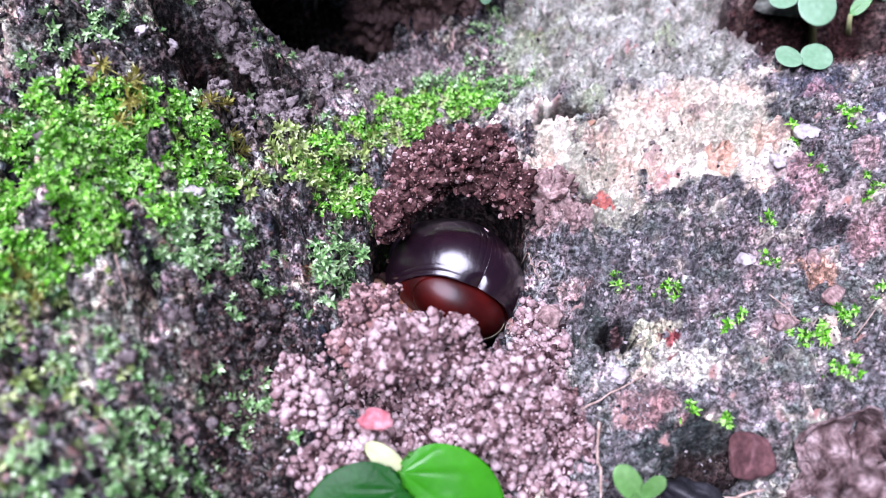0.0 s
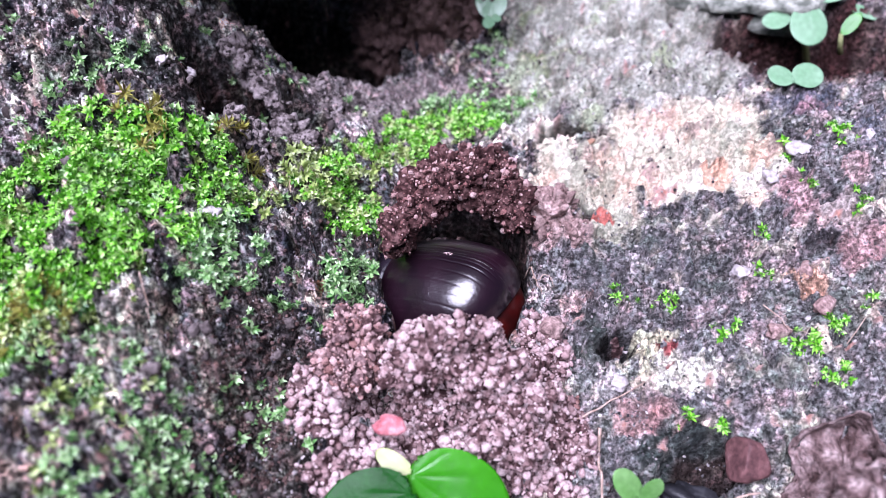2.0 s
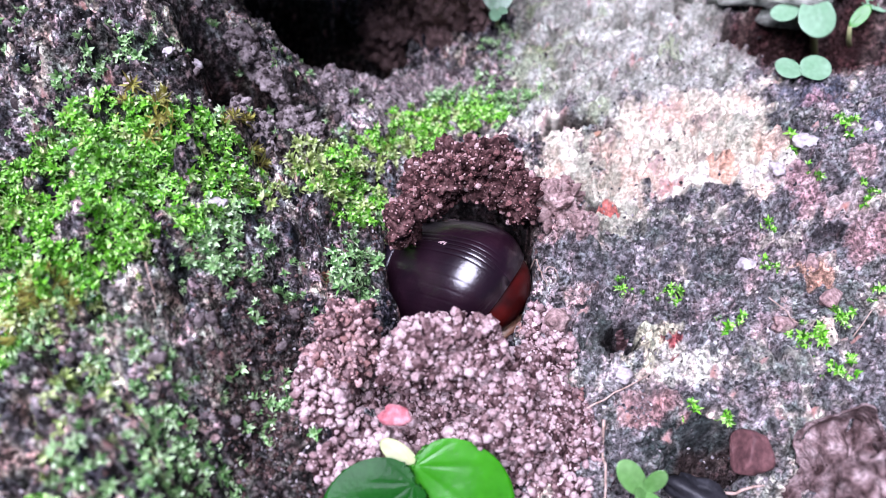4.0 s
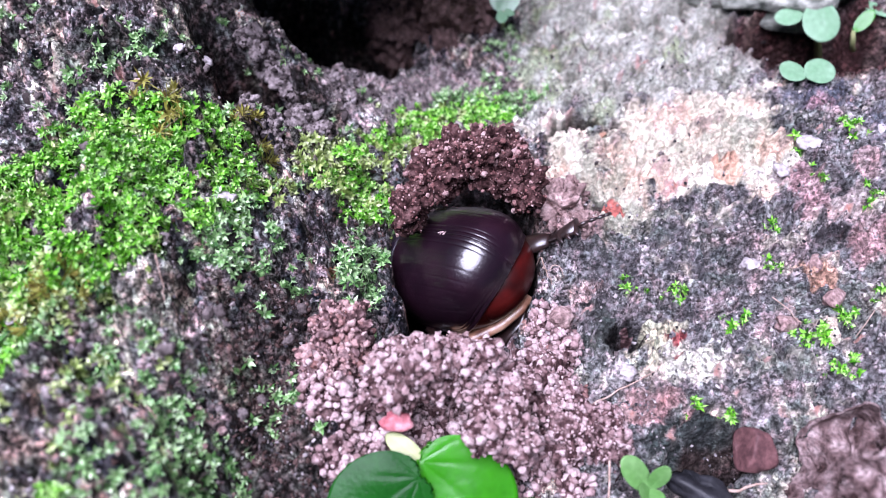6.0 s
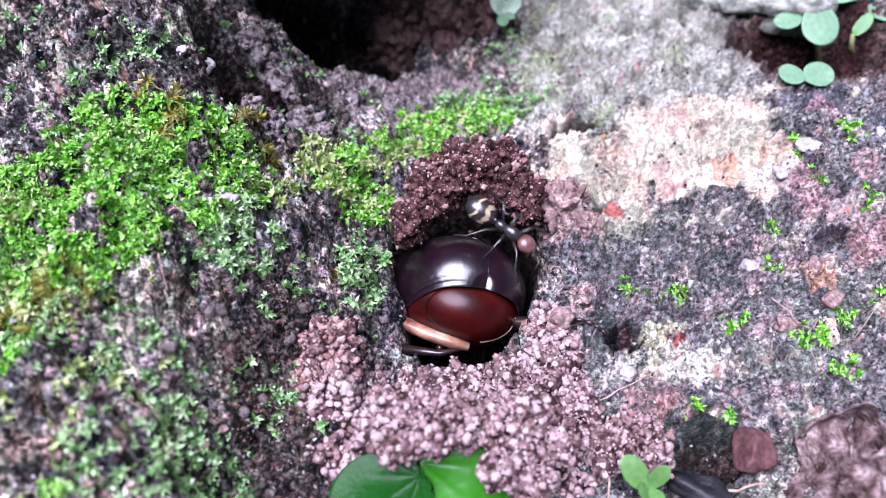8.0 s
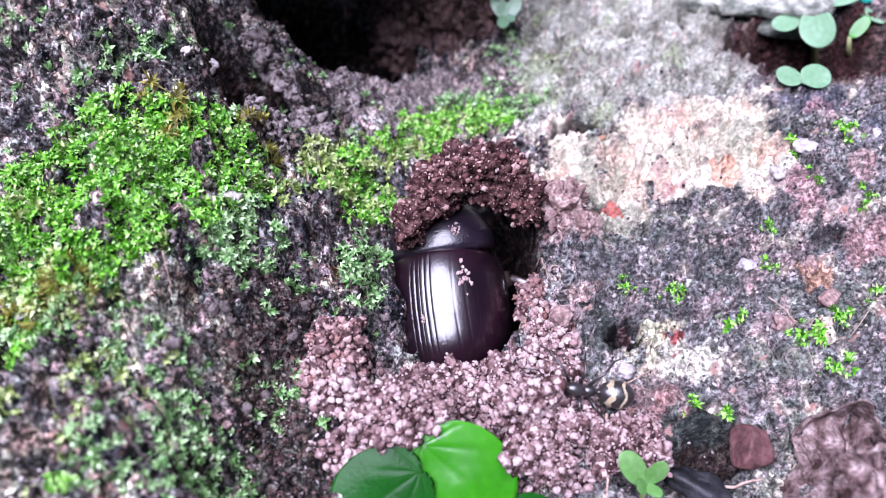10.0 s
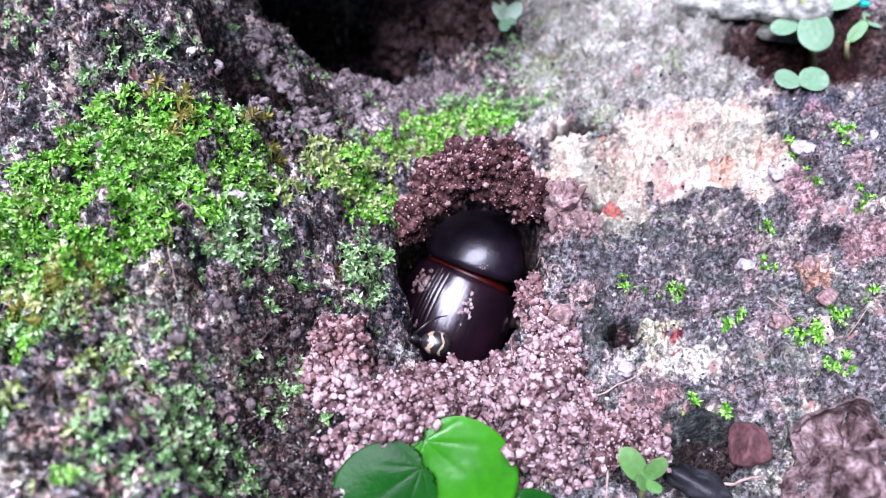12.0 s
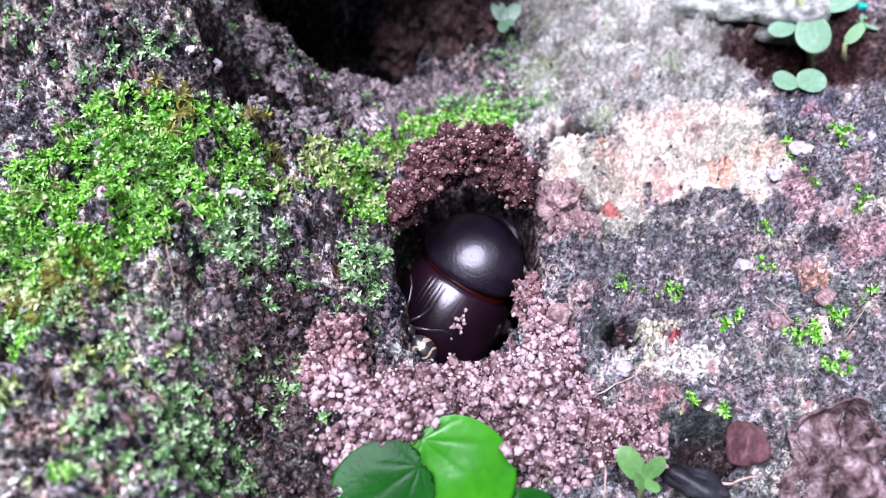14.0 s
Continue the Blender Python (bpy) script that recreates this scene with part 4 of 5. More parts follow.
tuft(-0.0236, 0.0931, 4, 0.0008, 0.0028, RUST_MOSS, STARS, "rusty dried moss rosette on dark earth", 131)
for _k, (_x, _y) in enumerate([(-0.0329, 0.0913), (-0.0354, 0.0896), (-0.0371, 0.0857), (-0.0170, 0.0946), (-0.0404, 0.0588), (-0.0644, 0.1197), (-0.0578, 0.1234), (-0.0825, 0.1159), (-0.0351, 0.0895), (-0.0156, 0.1136), (-0.0421, 0.0650), (-0.0412, 0.0672), (-0.0455, 0.0636)]):
    tuft(_x, _y, 5, 0.0008, 0.0018, BLUE_MOSS, SHOOTS, "pale bluish moss rosette on the dark bank", 140 + _k)


# ---- stones, roots and scraps ----
def stone(name, x, y, rx, ry, rz, mat, label, seed, sink=0.4, turn=0.0, rough=0.3, group="", cuts=0):
    """A stone; cuts flatten it by that many planes into facets with worn edges."""
    r = np.random.default_rng(seed)
    v, f = ico(4 if cuts else 3, rough, r)
    for _ in range(cuts):
        n = r.normal(size=3)
        n /= np.linalg.norm(n)
        over = np.maximum(v @ n - r.uniform(0.5, 0.75), 0)
        v = v - 0.93 * over[:, None] * n
    ob = new(name, mesh_of(name, v * np.array((rx, ry, rz)) / 1000, f, mat))
    ob.matrix_basis = pose(x, y, on_ground(x, y, rz / 1000 * (1 - 2 * sink)), 0, 0, turn)
    return tagged(ob, label, "stone", group)


for _k, (_x, _y, _r) in enumerate([(0.0554, 0.1010, 2.0), (0.0692, 0.1234, 2.4), (0.0631, 0.1177, 1.8), (0.0848, 0.1268, 2.4), (0.0356, 0.1045, 1.9), (0.0770, 0.0948, 1.0), (0.0648, 0.0901, 1.0), (-0.0704, 0.0735, 1.2), (-0.0653, 0.1206, 1.1), (0.0293, 0.0797, 1.9), (0.0177, 0.0897, 2.0), (-0.0407, 0.0963, 2.2), (-0.0523, 0.1232, 1.1), (-0.0491, 0.1267, 1.3), (0.0210, 0.0916, 0.8)]):
    stone("pebble", _x, _y, _r, _r * 0.8, _r * 0.6, WHITE_STONE, "small whitish quartz pebble set in the ground", 200 + _k, 0.6, 37 * _k, 0.6, group="pale pebbles")
for _k, (_x, _y, _r) in enumerate([(0.0590, 0.0880, 2.4), (0.0680, 0.0923, 2.6), (0.0219, 0.1203, 2.4), (0.0667, 0.1000, 2.2)]):
    stone("pebble", _x, _y, _r, _r * 0.85, _r * 0.7, PINK_STONE, "flat pinkish laterite pebble set in the ground", 220 + _k, 0.66, 23 * _k, 0.5, group="pinkish pebbles", cuts=6)
stone("pebble", 0.0186, 0.0893, 2.4, 2.0, 1.8, PINK_STONE, "rounded greyish-pink pebble lying among the crumbs", 236, -0.35, 20, 0.35, group="pale pebbles")
stone("stone", 0.0500, 0.0674, 4.6, 3.8, 4.2, RED_STONE, "angular dark red stone lying against the rock", 250, 0.2, 12, 0.2, cuts=11)
stone("stone", 0.0950, 0.1630, 9.0, 5.0, 4.5, RED_STONE, "reddish stone in the hollow behind the rock", 241, 0.35, -20)
SLAB = stone("stone", 0.0720, 0.1820, 16, 8, 5.0, LICHEN_STONE, "grey lichened slab of rock overhanging the hollow behind", 249, 0.0, -8, 0.8)
SLAB.location = (0.0740, 0.1765, 0.0135)
tagged(SLAB, category="rock slab", kind="structure")
stone("stone", 0.0720, 0.1690, 9.0, 4.0, 2.5, RED_STONE, "reddish slab of laterite deep in the hollow", 242, 0.3, 14)
stone("shell", -0.0375, 0.0627, 1.2, 0.8, 0.7, PINK_STONE, "tiny pale snail shell on dark earth", 243, 0.1, 40, 0.1)
stone("chip", 0.0396, 0.0617, 5.0, 2.6, 2.2, BLACK, "black splintered chip of charred wood", 244, 0.35, -30, 0.8)
stone("chip", 0.0302, 0.1355, 1.7, 0.7, 0.6, RUST_MOSS, "small brown bark chip on the pale crust", 245, 0.1, 40)
stone("scrap", 0.0931, 0.1527, 1.7, 0.9, 0.5, TEAL, "small turquoise plastic scrap behind the rock", 246, 0.0, 30)
stone("scrap", 0.0961, 0.1718, 1.5, 1.3, 0.8, TEAL, "small turquoise plastic scrap by the plant", 247, -0.6, 10)


def fibre(points, r, mat, name, label):
    """A thin root or stalk: points in mm as x, y and height over the ground."""
    fine = []
    for (a, b) in zip(points, points[1:]):
        fine += [tuple(a[i] + (b[i] - a[i]) * k / 5 for i in range(3)) for k in range(5)]
    fine.append(points[-1])
    pts = [(x / 1000, y / 1000, on_ground(x / 1000, y / 1000, h / 1000)) for x, y, h in fine]
    hs = np.convolve(np.pad([p[2] for p in pts], 2, "edge"), np.ones(5) / 5, "valid")
    pts = [(p[0], p[1], float(max(h, p[2]))) for p, h in zip(pts, hs)]
    rad = [r / 1000 * (1 - 0.55 * i / len(pts)) for i in range(len(pts))]
    ob = part(name, tube(pts, rad, 7), mat, None)
    return tagged(ob, label, name)


fibre([(21.0, 72.5, 1.5), (26.0, 75.0, 1.0), (34.3, 79.8, 0.3)], 0.22, ROOT, "root", "thin pinkish root lying across the rock")
fibre([(25.3, 71.6, 2.0), (25.0, 66.0, 1.6), (24.6, 60.0, 1.5), (23.6, 54.0, 1.5)], 0.30, ROOT, "root", "thin pinkish root hanging down beside the heap")
fibre([(14.9, 105.5, 1.5), (16.4, 102.0, 1.1), (17.6, 98.5, 0.8)], 0.16, ROOT, "root", "pale rootlet on the burrow's rim")
fibre([(15.8, 100.6, 1.2), (18.2, 101.4, 0.9), (19.8, 99.2, 0.7)], 0.14, ROOT, "root", "short pale rootlet on the burrow's rim")
fibre([(42.6, 62.2, 0.8), (47, 61.8, 1.2), (51.5, 62.6, 0.6)], 0.35, ROOT, "root", "short pale root at the foot of the rock")
fibre([(62.0, 61.5, 6.5), (64.2, 60.0, 7.5), (65.6, 56.5, 7.5)], 0.5, ROOT, "root", "pale curved root on the dead leaf")
fibre([(-47.2, 80.3, 2.4), (-46.6, 78.0, 0.6), (-45.6, 75.0, 0.2)], 0.16, ROOT, "stalk", "hair-thin dry moss stalk")
fibre([(-43.3, 57.5, 0.6), (-45.5, 59.6, 0.7), (-49.5, 61.0, 0.6)], 0.2, ROOT, "stalk", "thin dry stalk on the bank")
fibre([(-41.0, 52.0, 0.8), (-42.6, 54.8, 0.6), (-43.2, 57.6, 0.3)], 0.2, STEM, "stalk", "thin pale stalk lying on the bank")
fibre([(57.0, 92.6, 0.9), (60.0, 88.6, 0.5), (63.5, 85.0, 0.9)], 0.13, ROOT, "stalk", "fine pale stalk caught in the moss tuft")
fibre([(70.0, 85.0, 0.6), (74.0, 88.5, 0.5)], 0.11, ROOT, "stalk", "fine pale stalk on the grey rock")


def dead_leaf():
    """A large crumpled brown leaf, its upper rim rolled forward, with a torn lobe before it."""
    thing = tagged(new("dead_leaf"), "curled crumpled brown dead leaf lying before the rock", "leaf")

    def blade_of(wide, tall, rim, seed, label, m):
        def f(u, v):
            side = (u - 0.5) * 2
            top = 0.62 + 0.30 * math.sqrt(max(0.0, 1 - side * side)) + 0.14 * noise.noise(Vector((u * 3, seed, 0)))
            edge = 0.5 + (0.42 + 0.16 * noise.noise(Vector((v * 3, seed, 3))) + 0.05 * noise.noise(Vector((v * 11, seed, 3)))) * side
            x, y = (edge - 0.5) * wide, (v * top - 0.5) * tall
            q = Vector((x * 160, y * 160, seed))
            z = 0.0034 * noise.noise(q * 0.9) + 0.0018 * noise.noise(q * 2.1) + 0.0006 * noise.noise(q * 5) - 0.0012 * math.exp(-((side / 0.08) ** 2))
            curl = max(0.0, v - 0.80) / 0.20
            z += rim * math.sin(curl * 2.0)
            y -= 0.6 * rim * (1 - math.cos(curl * 2.2))
            z -= 0.004 * side * side
            return (x, y, z)
        ob = thicken(part("blade", sheet(60, 60, f), DEAD, thing, label), 0.0003)
        ob.matrix_basis = m

    blade_of(0.0165, 0.0230, 0.0022, 2, "broad blade with a pale rolled rim", facing(0.0636, 0.0636, -0.0092, along(0.24, 0.95, -0.12), along(-0.12, 0.16, 1)))
    blade_of(0.0100, 0.0130, 0.0010, 9, "torn lower lobe", facing(0.0628, 0.0561, -0.0026, along(-0.15, 0.95, 0.1), along(0.2, 0.05, 1)))


dead_leaf()


# ---- plants ----
ROUND = (1.0, 0.96, 0.86, 0.72, 0.57, 0.44, 0.33, 0.23, 0.14, 0.07, 0.03)


OVATE = tuple([0.5 * 0.36**2 * 2 * math.cos(radians(18 * k)) / (0.36**2 * math.cos(radians(18 * k)) ** 2 + 0.25 * math.sin(radians(18 * k)) ** 2) for k in range(5)] + [0.02] * 6)


def leaf_blade(length, width, cup, outline, veins=3, wave=0.0, seed=0):
    """A leaf with sunken veins that fan out from its stalk: base at the origin, tip along +y. The outline gives its reach every 18 degrees."""
    def f(u, v):
        a = (u - 0.5) * math.tau
        k = min(9.999, abs(a) / math.pi * 10)
        i = int(k)
        t = k - i
        p, q = outline[max(i - 1, 0) if i else 1], outline[min(i + 2, 10)]
        m0, m1 = (outline[i + 1] - p) / 2, (q - outline[i]) / 2
        reach = outline[i] * (2 * t**3 - 3 * t * t + 1) + m0 * (t**3 - 2 * t * t + t) + outline[i + 1] * (3 * t * t - 2 * t**3) + m1 * (t**3 - t * t)
        reach *= 1 + 0.012 * noise.noise(Vector((3 * math.cos(a) + seed, 3 * math.sin(a), seed)))
        bend = a * (1 - 0.25 * v)
        x, y = math.sin(bend) * reach * v * width / length, math.cos(bend) * reach * v
        groove = 0.0
        for n in range(-veins, veins + 1):
            groove = max(groove, math.exp(-(((bend - n * 0.62) * (0.35 + v) / 0.055) ** 2)) * (1 - v) * ss(np.array(v), 0.02, 0.2) * 0.6)
        z = -cup * (x * x * 1.6 + y * y * 0.5) + 0.03 * abs(x) - 0.010 * groove + wave * noise.noise(Vector((x * 2.6 + seed, y * 2.6, seed)))
        return (x * length, y * length, float(z) * length)

    return sheet(96, 22, f)


def leaf(name, length, width, cup, mat, parent, m, label="", veins=3, wave=0.02, seed=0, outline=ROUND):
    ob = thicken(part(name, leaf_blade(length, width, cup, outline, veins=veins, wave=wave, seed=seed), mat, parent, label), length * 0.018)
    ob.matrix_basis = m
    return ob


def plant_front():
    thing = tagged(new("plant"), "small glossy green herb with two roundish leaves before the heap", "plant")
    big = leaf("leaf", 0.0178, 0.0185, 0.14, LEAF, thing, Matrix(), "large bright green glossy roundish leaf", veins=2, seed=1, outline=ROUND)
    leaf("leaf", 0.0160, 0.0165, 0.12, DARK_LEAF, thing, facing(-0.0062, 0.0580, -0.0084, along(-0.84, -0.54, 0.12), along(0.05, 0.15, 1)), "dark green glossy roundish leaf", veins=2, seed=2)
    leaf("leaf", 0.0090, 0.0080, 0.12, DARK_LEAF, thing, facing(-0.0175, 0.0610, -0.0125, (-0.8, -0.35, -0.1), (0.0, -0.6, 0.8)), "small dark leaf in the shade", seed=4)
    leaf("leaf", 0.0085, 0.0080, 0.12, DARK_LEAF, thing, facing(0.0085, 0.0553, -0.0150, along(0.92, -0.30, 0.0), along(0.0, 0.2, 1)), "small dark leaf under the crumbs", seed=6)
    leaf("leaf", 0.0068, 0.0036, 0.15, STEM, thing, facing(-0.0062, 0.0612, -0.0085, (-0.80, 0.50, 0.30), (0.2, -0.5, 0.8)), "narrow yellowish bract", seed=5)
    for pts in ([(-0.004, 0.061, -0.020), (-0.0055, 0.0610, -0.013), (-0.0062, 0.0612, -0.0088)],):
        part("stem", tube(pts, [0.0007, 0.00065, 0.0006], 8), STEM, thing)
    return big


BIG_LEAF = plant_front()


def seedling(x, y, z, s, label, mat=PALE_LEAF, spread=1.0, lean=(0, -0.6, 0.8)):
    thing = tagged(new("seedling"), label, "seedling")
    thing.location = (x, y, z)
    for k, (a, l) in enumerate(((118, 1.0), (52, 0.95), (262, 0.75), (310, 0.5))):
        d = (math.cos(radians(a)) * spread, math.sin(radians(a)) * 0.75, math.sin(radians(a)) * 0.5 + 0.35)
        leaf("leaf", s * l, s * l * 0.72, 0.10, mat, thing, facing(0, 0, 0.001, d, lean), veins=2, seed=20 + k)
    part("stem", tube([(0, 0.001, -0.008), (0, 0.0004, -0.003), (0, 0, 0.001)], [0.0006, 0.0005, 0.0004], 8), STEM, thing)
    return thing


def sprout():
    """Two upright oval leaves on a short stalk, two young ones below."""
    thing = tagged(new("seedling"), "tiny pale green seedling with oval leaves at the rock's foot", "seedling")
    base = Vector((0.0306, 0.0585, -0.0117))
    for tip, w, mat in ((Vector((0.0259, 0.0600, -0.0055)), 0.95, SPROUT_LEAF), (Vector((0.0324, 0.0586, -0.0058)), 0.85, SPROUT_LEAF), (Vector((0.0284, 0.0558, -0.0086)), 1.0, SPROUT_LEAF), (Vector((0.0316, 0.0551, -0.0094)), 1.0, SPROUT_LEAF)):
        d = tip - base
        leaf("leaf", d.length, d.length * w, 0.10, mat, thing, facing(*base, d, along(0.1, 0.35, 1)), veins=1, seed=20, outline=OVATE, wave=0.01)
    part("stem", tube([base + Vector((0, 0.001, -0.010)), base + Vector((0, 0.0004, -0.005)), base], [0.0006, 0.0005, 0.0004], 8), STEM, thing)


sprout()
seedling(0.0100, 0.1735, 0.0108, 0.0058, "small pale seedling on the crust behind the burrow", spread=1.3)


def plant_back():
    thing = tagged(new("plant"), "pale green herb with round leaves rising behind the rock", "plant")
    foot, top = Vector((0.0887, 0.1690, -0.0009)), Vector((0.0793, 0.1699, 0.0208))
    part("stem", tube([foot, foot.lerp(top, 0.5) + Vector((0.001, 0, 0)), top], [0.0009, 0.0008, 0.0007], 8), STEM, thing)
    for k, (base, tip, w, mat) in enumerate((
            (Vector((0.0838, 0.1682, 0.0170)), Vector((0.0824, 0.1592, 0.0112)), 1.45, PALE_LEAF), (Vector((0.0797, 0.1666, 0.0143)), Vector((0.0731, 0.1655, 0.0135)), 1.3, PALE_LEAF),
            (Vector((0.0915, 0.1638, 0.0109)), Vector((0.0952, 0.1657, 0.0156)), 0.9, LEAF), (Vector((0.0932, 0.1686, 0.0159)), Vector((0.1000, 0.1660, 0.0143)), 0.8, PALE_LEAF), (Vector((0.0858, 0.1693, 0.0169)), Vector((0.0946, 0.1714, 0.0202)), 0.9, PALE_LEAF),
            (Vector((0.0739, 0.1430, 0.0115)), Vector((0.0689, 0.1458, 0.0132)), 1.6, PALE_LEAF), (Vector((0.0739, 0.1430, 0.0115)), Vector((0.0802, 0.1461, 0.0131)), 1.6, PALE_LEAF))):
        d = tip - base
        leaf("leaf", d.length, d.length * w, 0.10, mat, thing, facing(*base, d, along(0.05, 0.5, 1)), veins=1, seed=30 + k, outline=OVATE, wave=0.015)
    part("stem", tube([Vector((0.0975, 0.1703, -0.0000)), Vector((0.0932, 0.1654, 0.0066)), Vector((0.0915, 0.1640, 0.0111))], [0.0007, 0.0006, 0.0005], 8), STEM, thing)


plant_back()


# ---- the beetle ----
def wing_case(sign):
    """Half of the domed back: a furrow pair along the seam, shallow furrows beside it that run out at the rim, and a double line along the rim."""
    def f(u, v):
        y = 10.5 - 21.5 * u
        w = 11.0 * max(0.0, 1 - abs((u - 0.42) / (0.58 if u > 0.42 else 0.70)) ** 2.5) ** 0.5
        h = 10.2 * max(0.0, 1 - abs((u - 0.36) / (0.645 if u > 0.36 else 0.72)) ** 2.4) ** 0.55
        wrap = radians(103 + 15 * math.sin(math.pi * min(1.0, u / 0.95)))
        a = wrap * v
        arc, span = a * (w + h) / 2, wrap * (w + h) / 2
        late = 0.35 + 0.65 * float(ss(np.array(u), 0.45, 0.8))
        cut = sum(0.11 * math.exp(-(((arc - p) / 0.13) ** 2)) for p in (0.75, 1.65))
        cut += sum(0.045 * late * math.exp(-(((arc - p) / 0.17) ** 2)) for p in (3.4, 5.3, 7.2, 9.1, 11.0, 12.9))
        cut += sum(d * math.exp(-(((span - arc - p) / 0.15) ** 2)) for p, d in ((1.0, 0.20), (1.9, 0.12)))
        cut *= float(ss(np.array(u), 0.03, 0.10)) * (1 - float(ss(np.array(u), 0.965, 0.995)))
        rim = 0.30 * float(ss(np.array(span - arc), 0.7, 0.2)) if span > 2 else 0.0
        edge = 0.5 * math.exp(-((u / 0.018) ** 2))
        k = 1 + (rim - cut - edge) / 10
        return (float(sign * (w * math.sin(a) * k)) / 1000, y / 1000, float(h * math.cos(a) * k - 1.0 - 0.5 * (1 - u) + 1.8 * ss(np.array(u), 0.55, 1.0)) / 1000)

    return sheet(84, 150, f)


def neck_shield():
    """The shield behind the head: as broad as the wing cases where it meets them, rounded off in front."""
    def f(u, v):
        t = u ** 0.8
        a = radians(-106 + 212 * v)
        roll = 0.55 * math.exp(-((t / 0.05) ** 2))
        w = 9.8 * max(0.0, 1 - t ** 2.6) ** 0.5 * (1 + 0.03 * math.sin(math.pi * min(1.0, 2 * t))) - roll
        h = 8.6 * max(0.0, 1 - t ** 2.2) ** 0.62 * (0.97 + 0.06 * math.sin(math.pi * t)) - roll
        y = 10.9 + 11.2 * t - 1.2 * (1 - t) * math.cos(a)
        return (w * math.sin(a) / 1000, y / 1000, (h * math.cos(a) - 1.0) / 1000)

    return sheet(60, 72, f)


def limb_parts(thing, origin, femur, tibia, tarsus, mat, teeth=0, label=""):
    """A leg: thigh, toothed shin and thin jointed foot; lists of places in mm from the hip."""
    mm = lambda some: [tuple(c / 1000 for c in p) for p in some]  # noqa: E731
    n = len(femur)
    leg = part("leg", tube(mm(femur), [0.0009 + 0.0013 * math.sin(math.pi * (0.15 + 0.75 * k / (n - 1))) for k in range(n)], 14, 0.55), mat, thing, label)
    leg.location = [c / 1000 for c in origin]
    m = len(tibia)
    bms = [tube(mm(tibia), [0.0006 + 0.0011 * k / (m - 1) for k in range(m)], 12, 0.5)]
    a, b = Vector(tibia[0]) / 1000, Vector(tibia[-1]) / 1000
    out = (b - a).normalized().cross(Vector((0, 0, 1))).normalized()
    for k in range(teeth):
        p = a.lerp(b, 0.4 + 0.55 * k / max(teeth - 1, 1))
        bms.append(tube([p, p + out * 0.0016 + (b - a).normalized() * 0.0004, p + out * 0.0024 + (b - a).normalized() * 0.0010], [0.0006, 0.0004, 0.0001], 7))
    part("shin", join(*bms), LIMB, leg)
    beads = []
    for p, q in zip(tarsus, tarsus[1:]):
        p, q = Vector(p) / 1000, Vector(q) / 1000
        beads.append(tube([p, p.lerp(q, 0.5), q], [0.00018, 0.00034, 0.00028], 7))
    part("foot", join(*beads), LIMB, leg)
    return leg


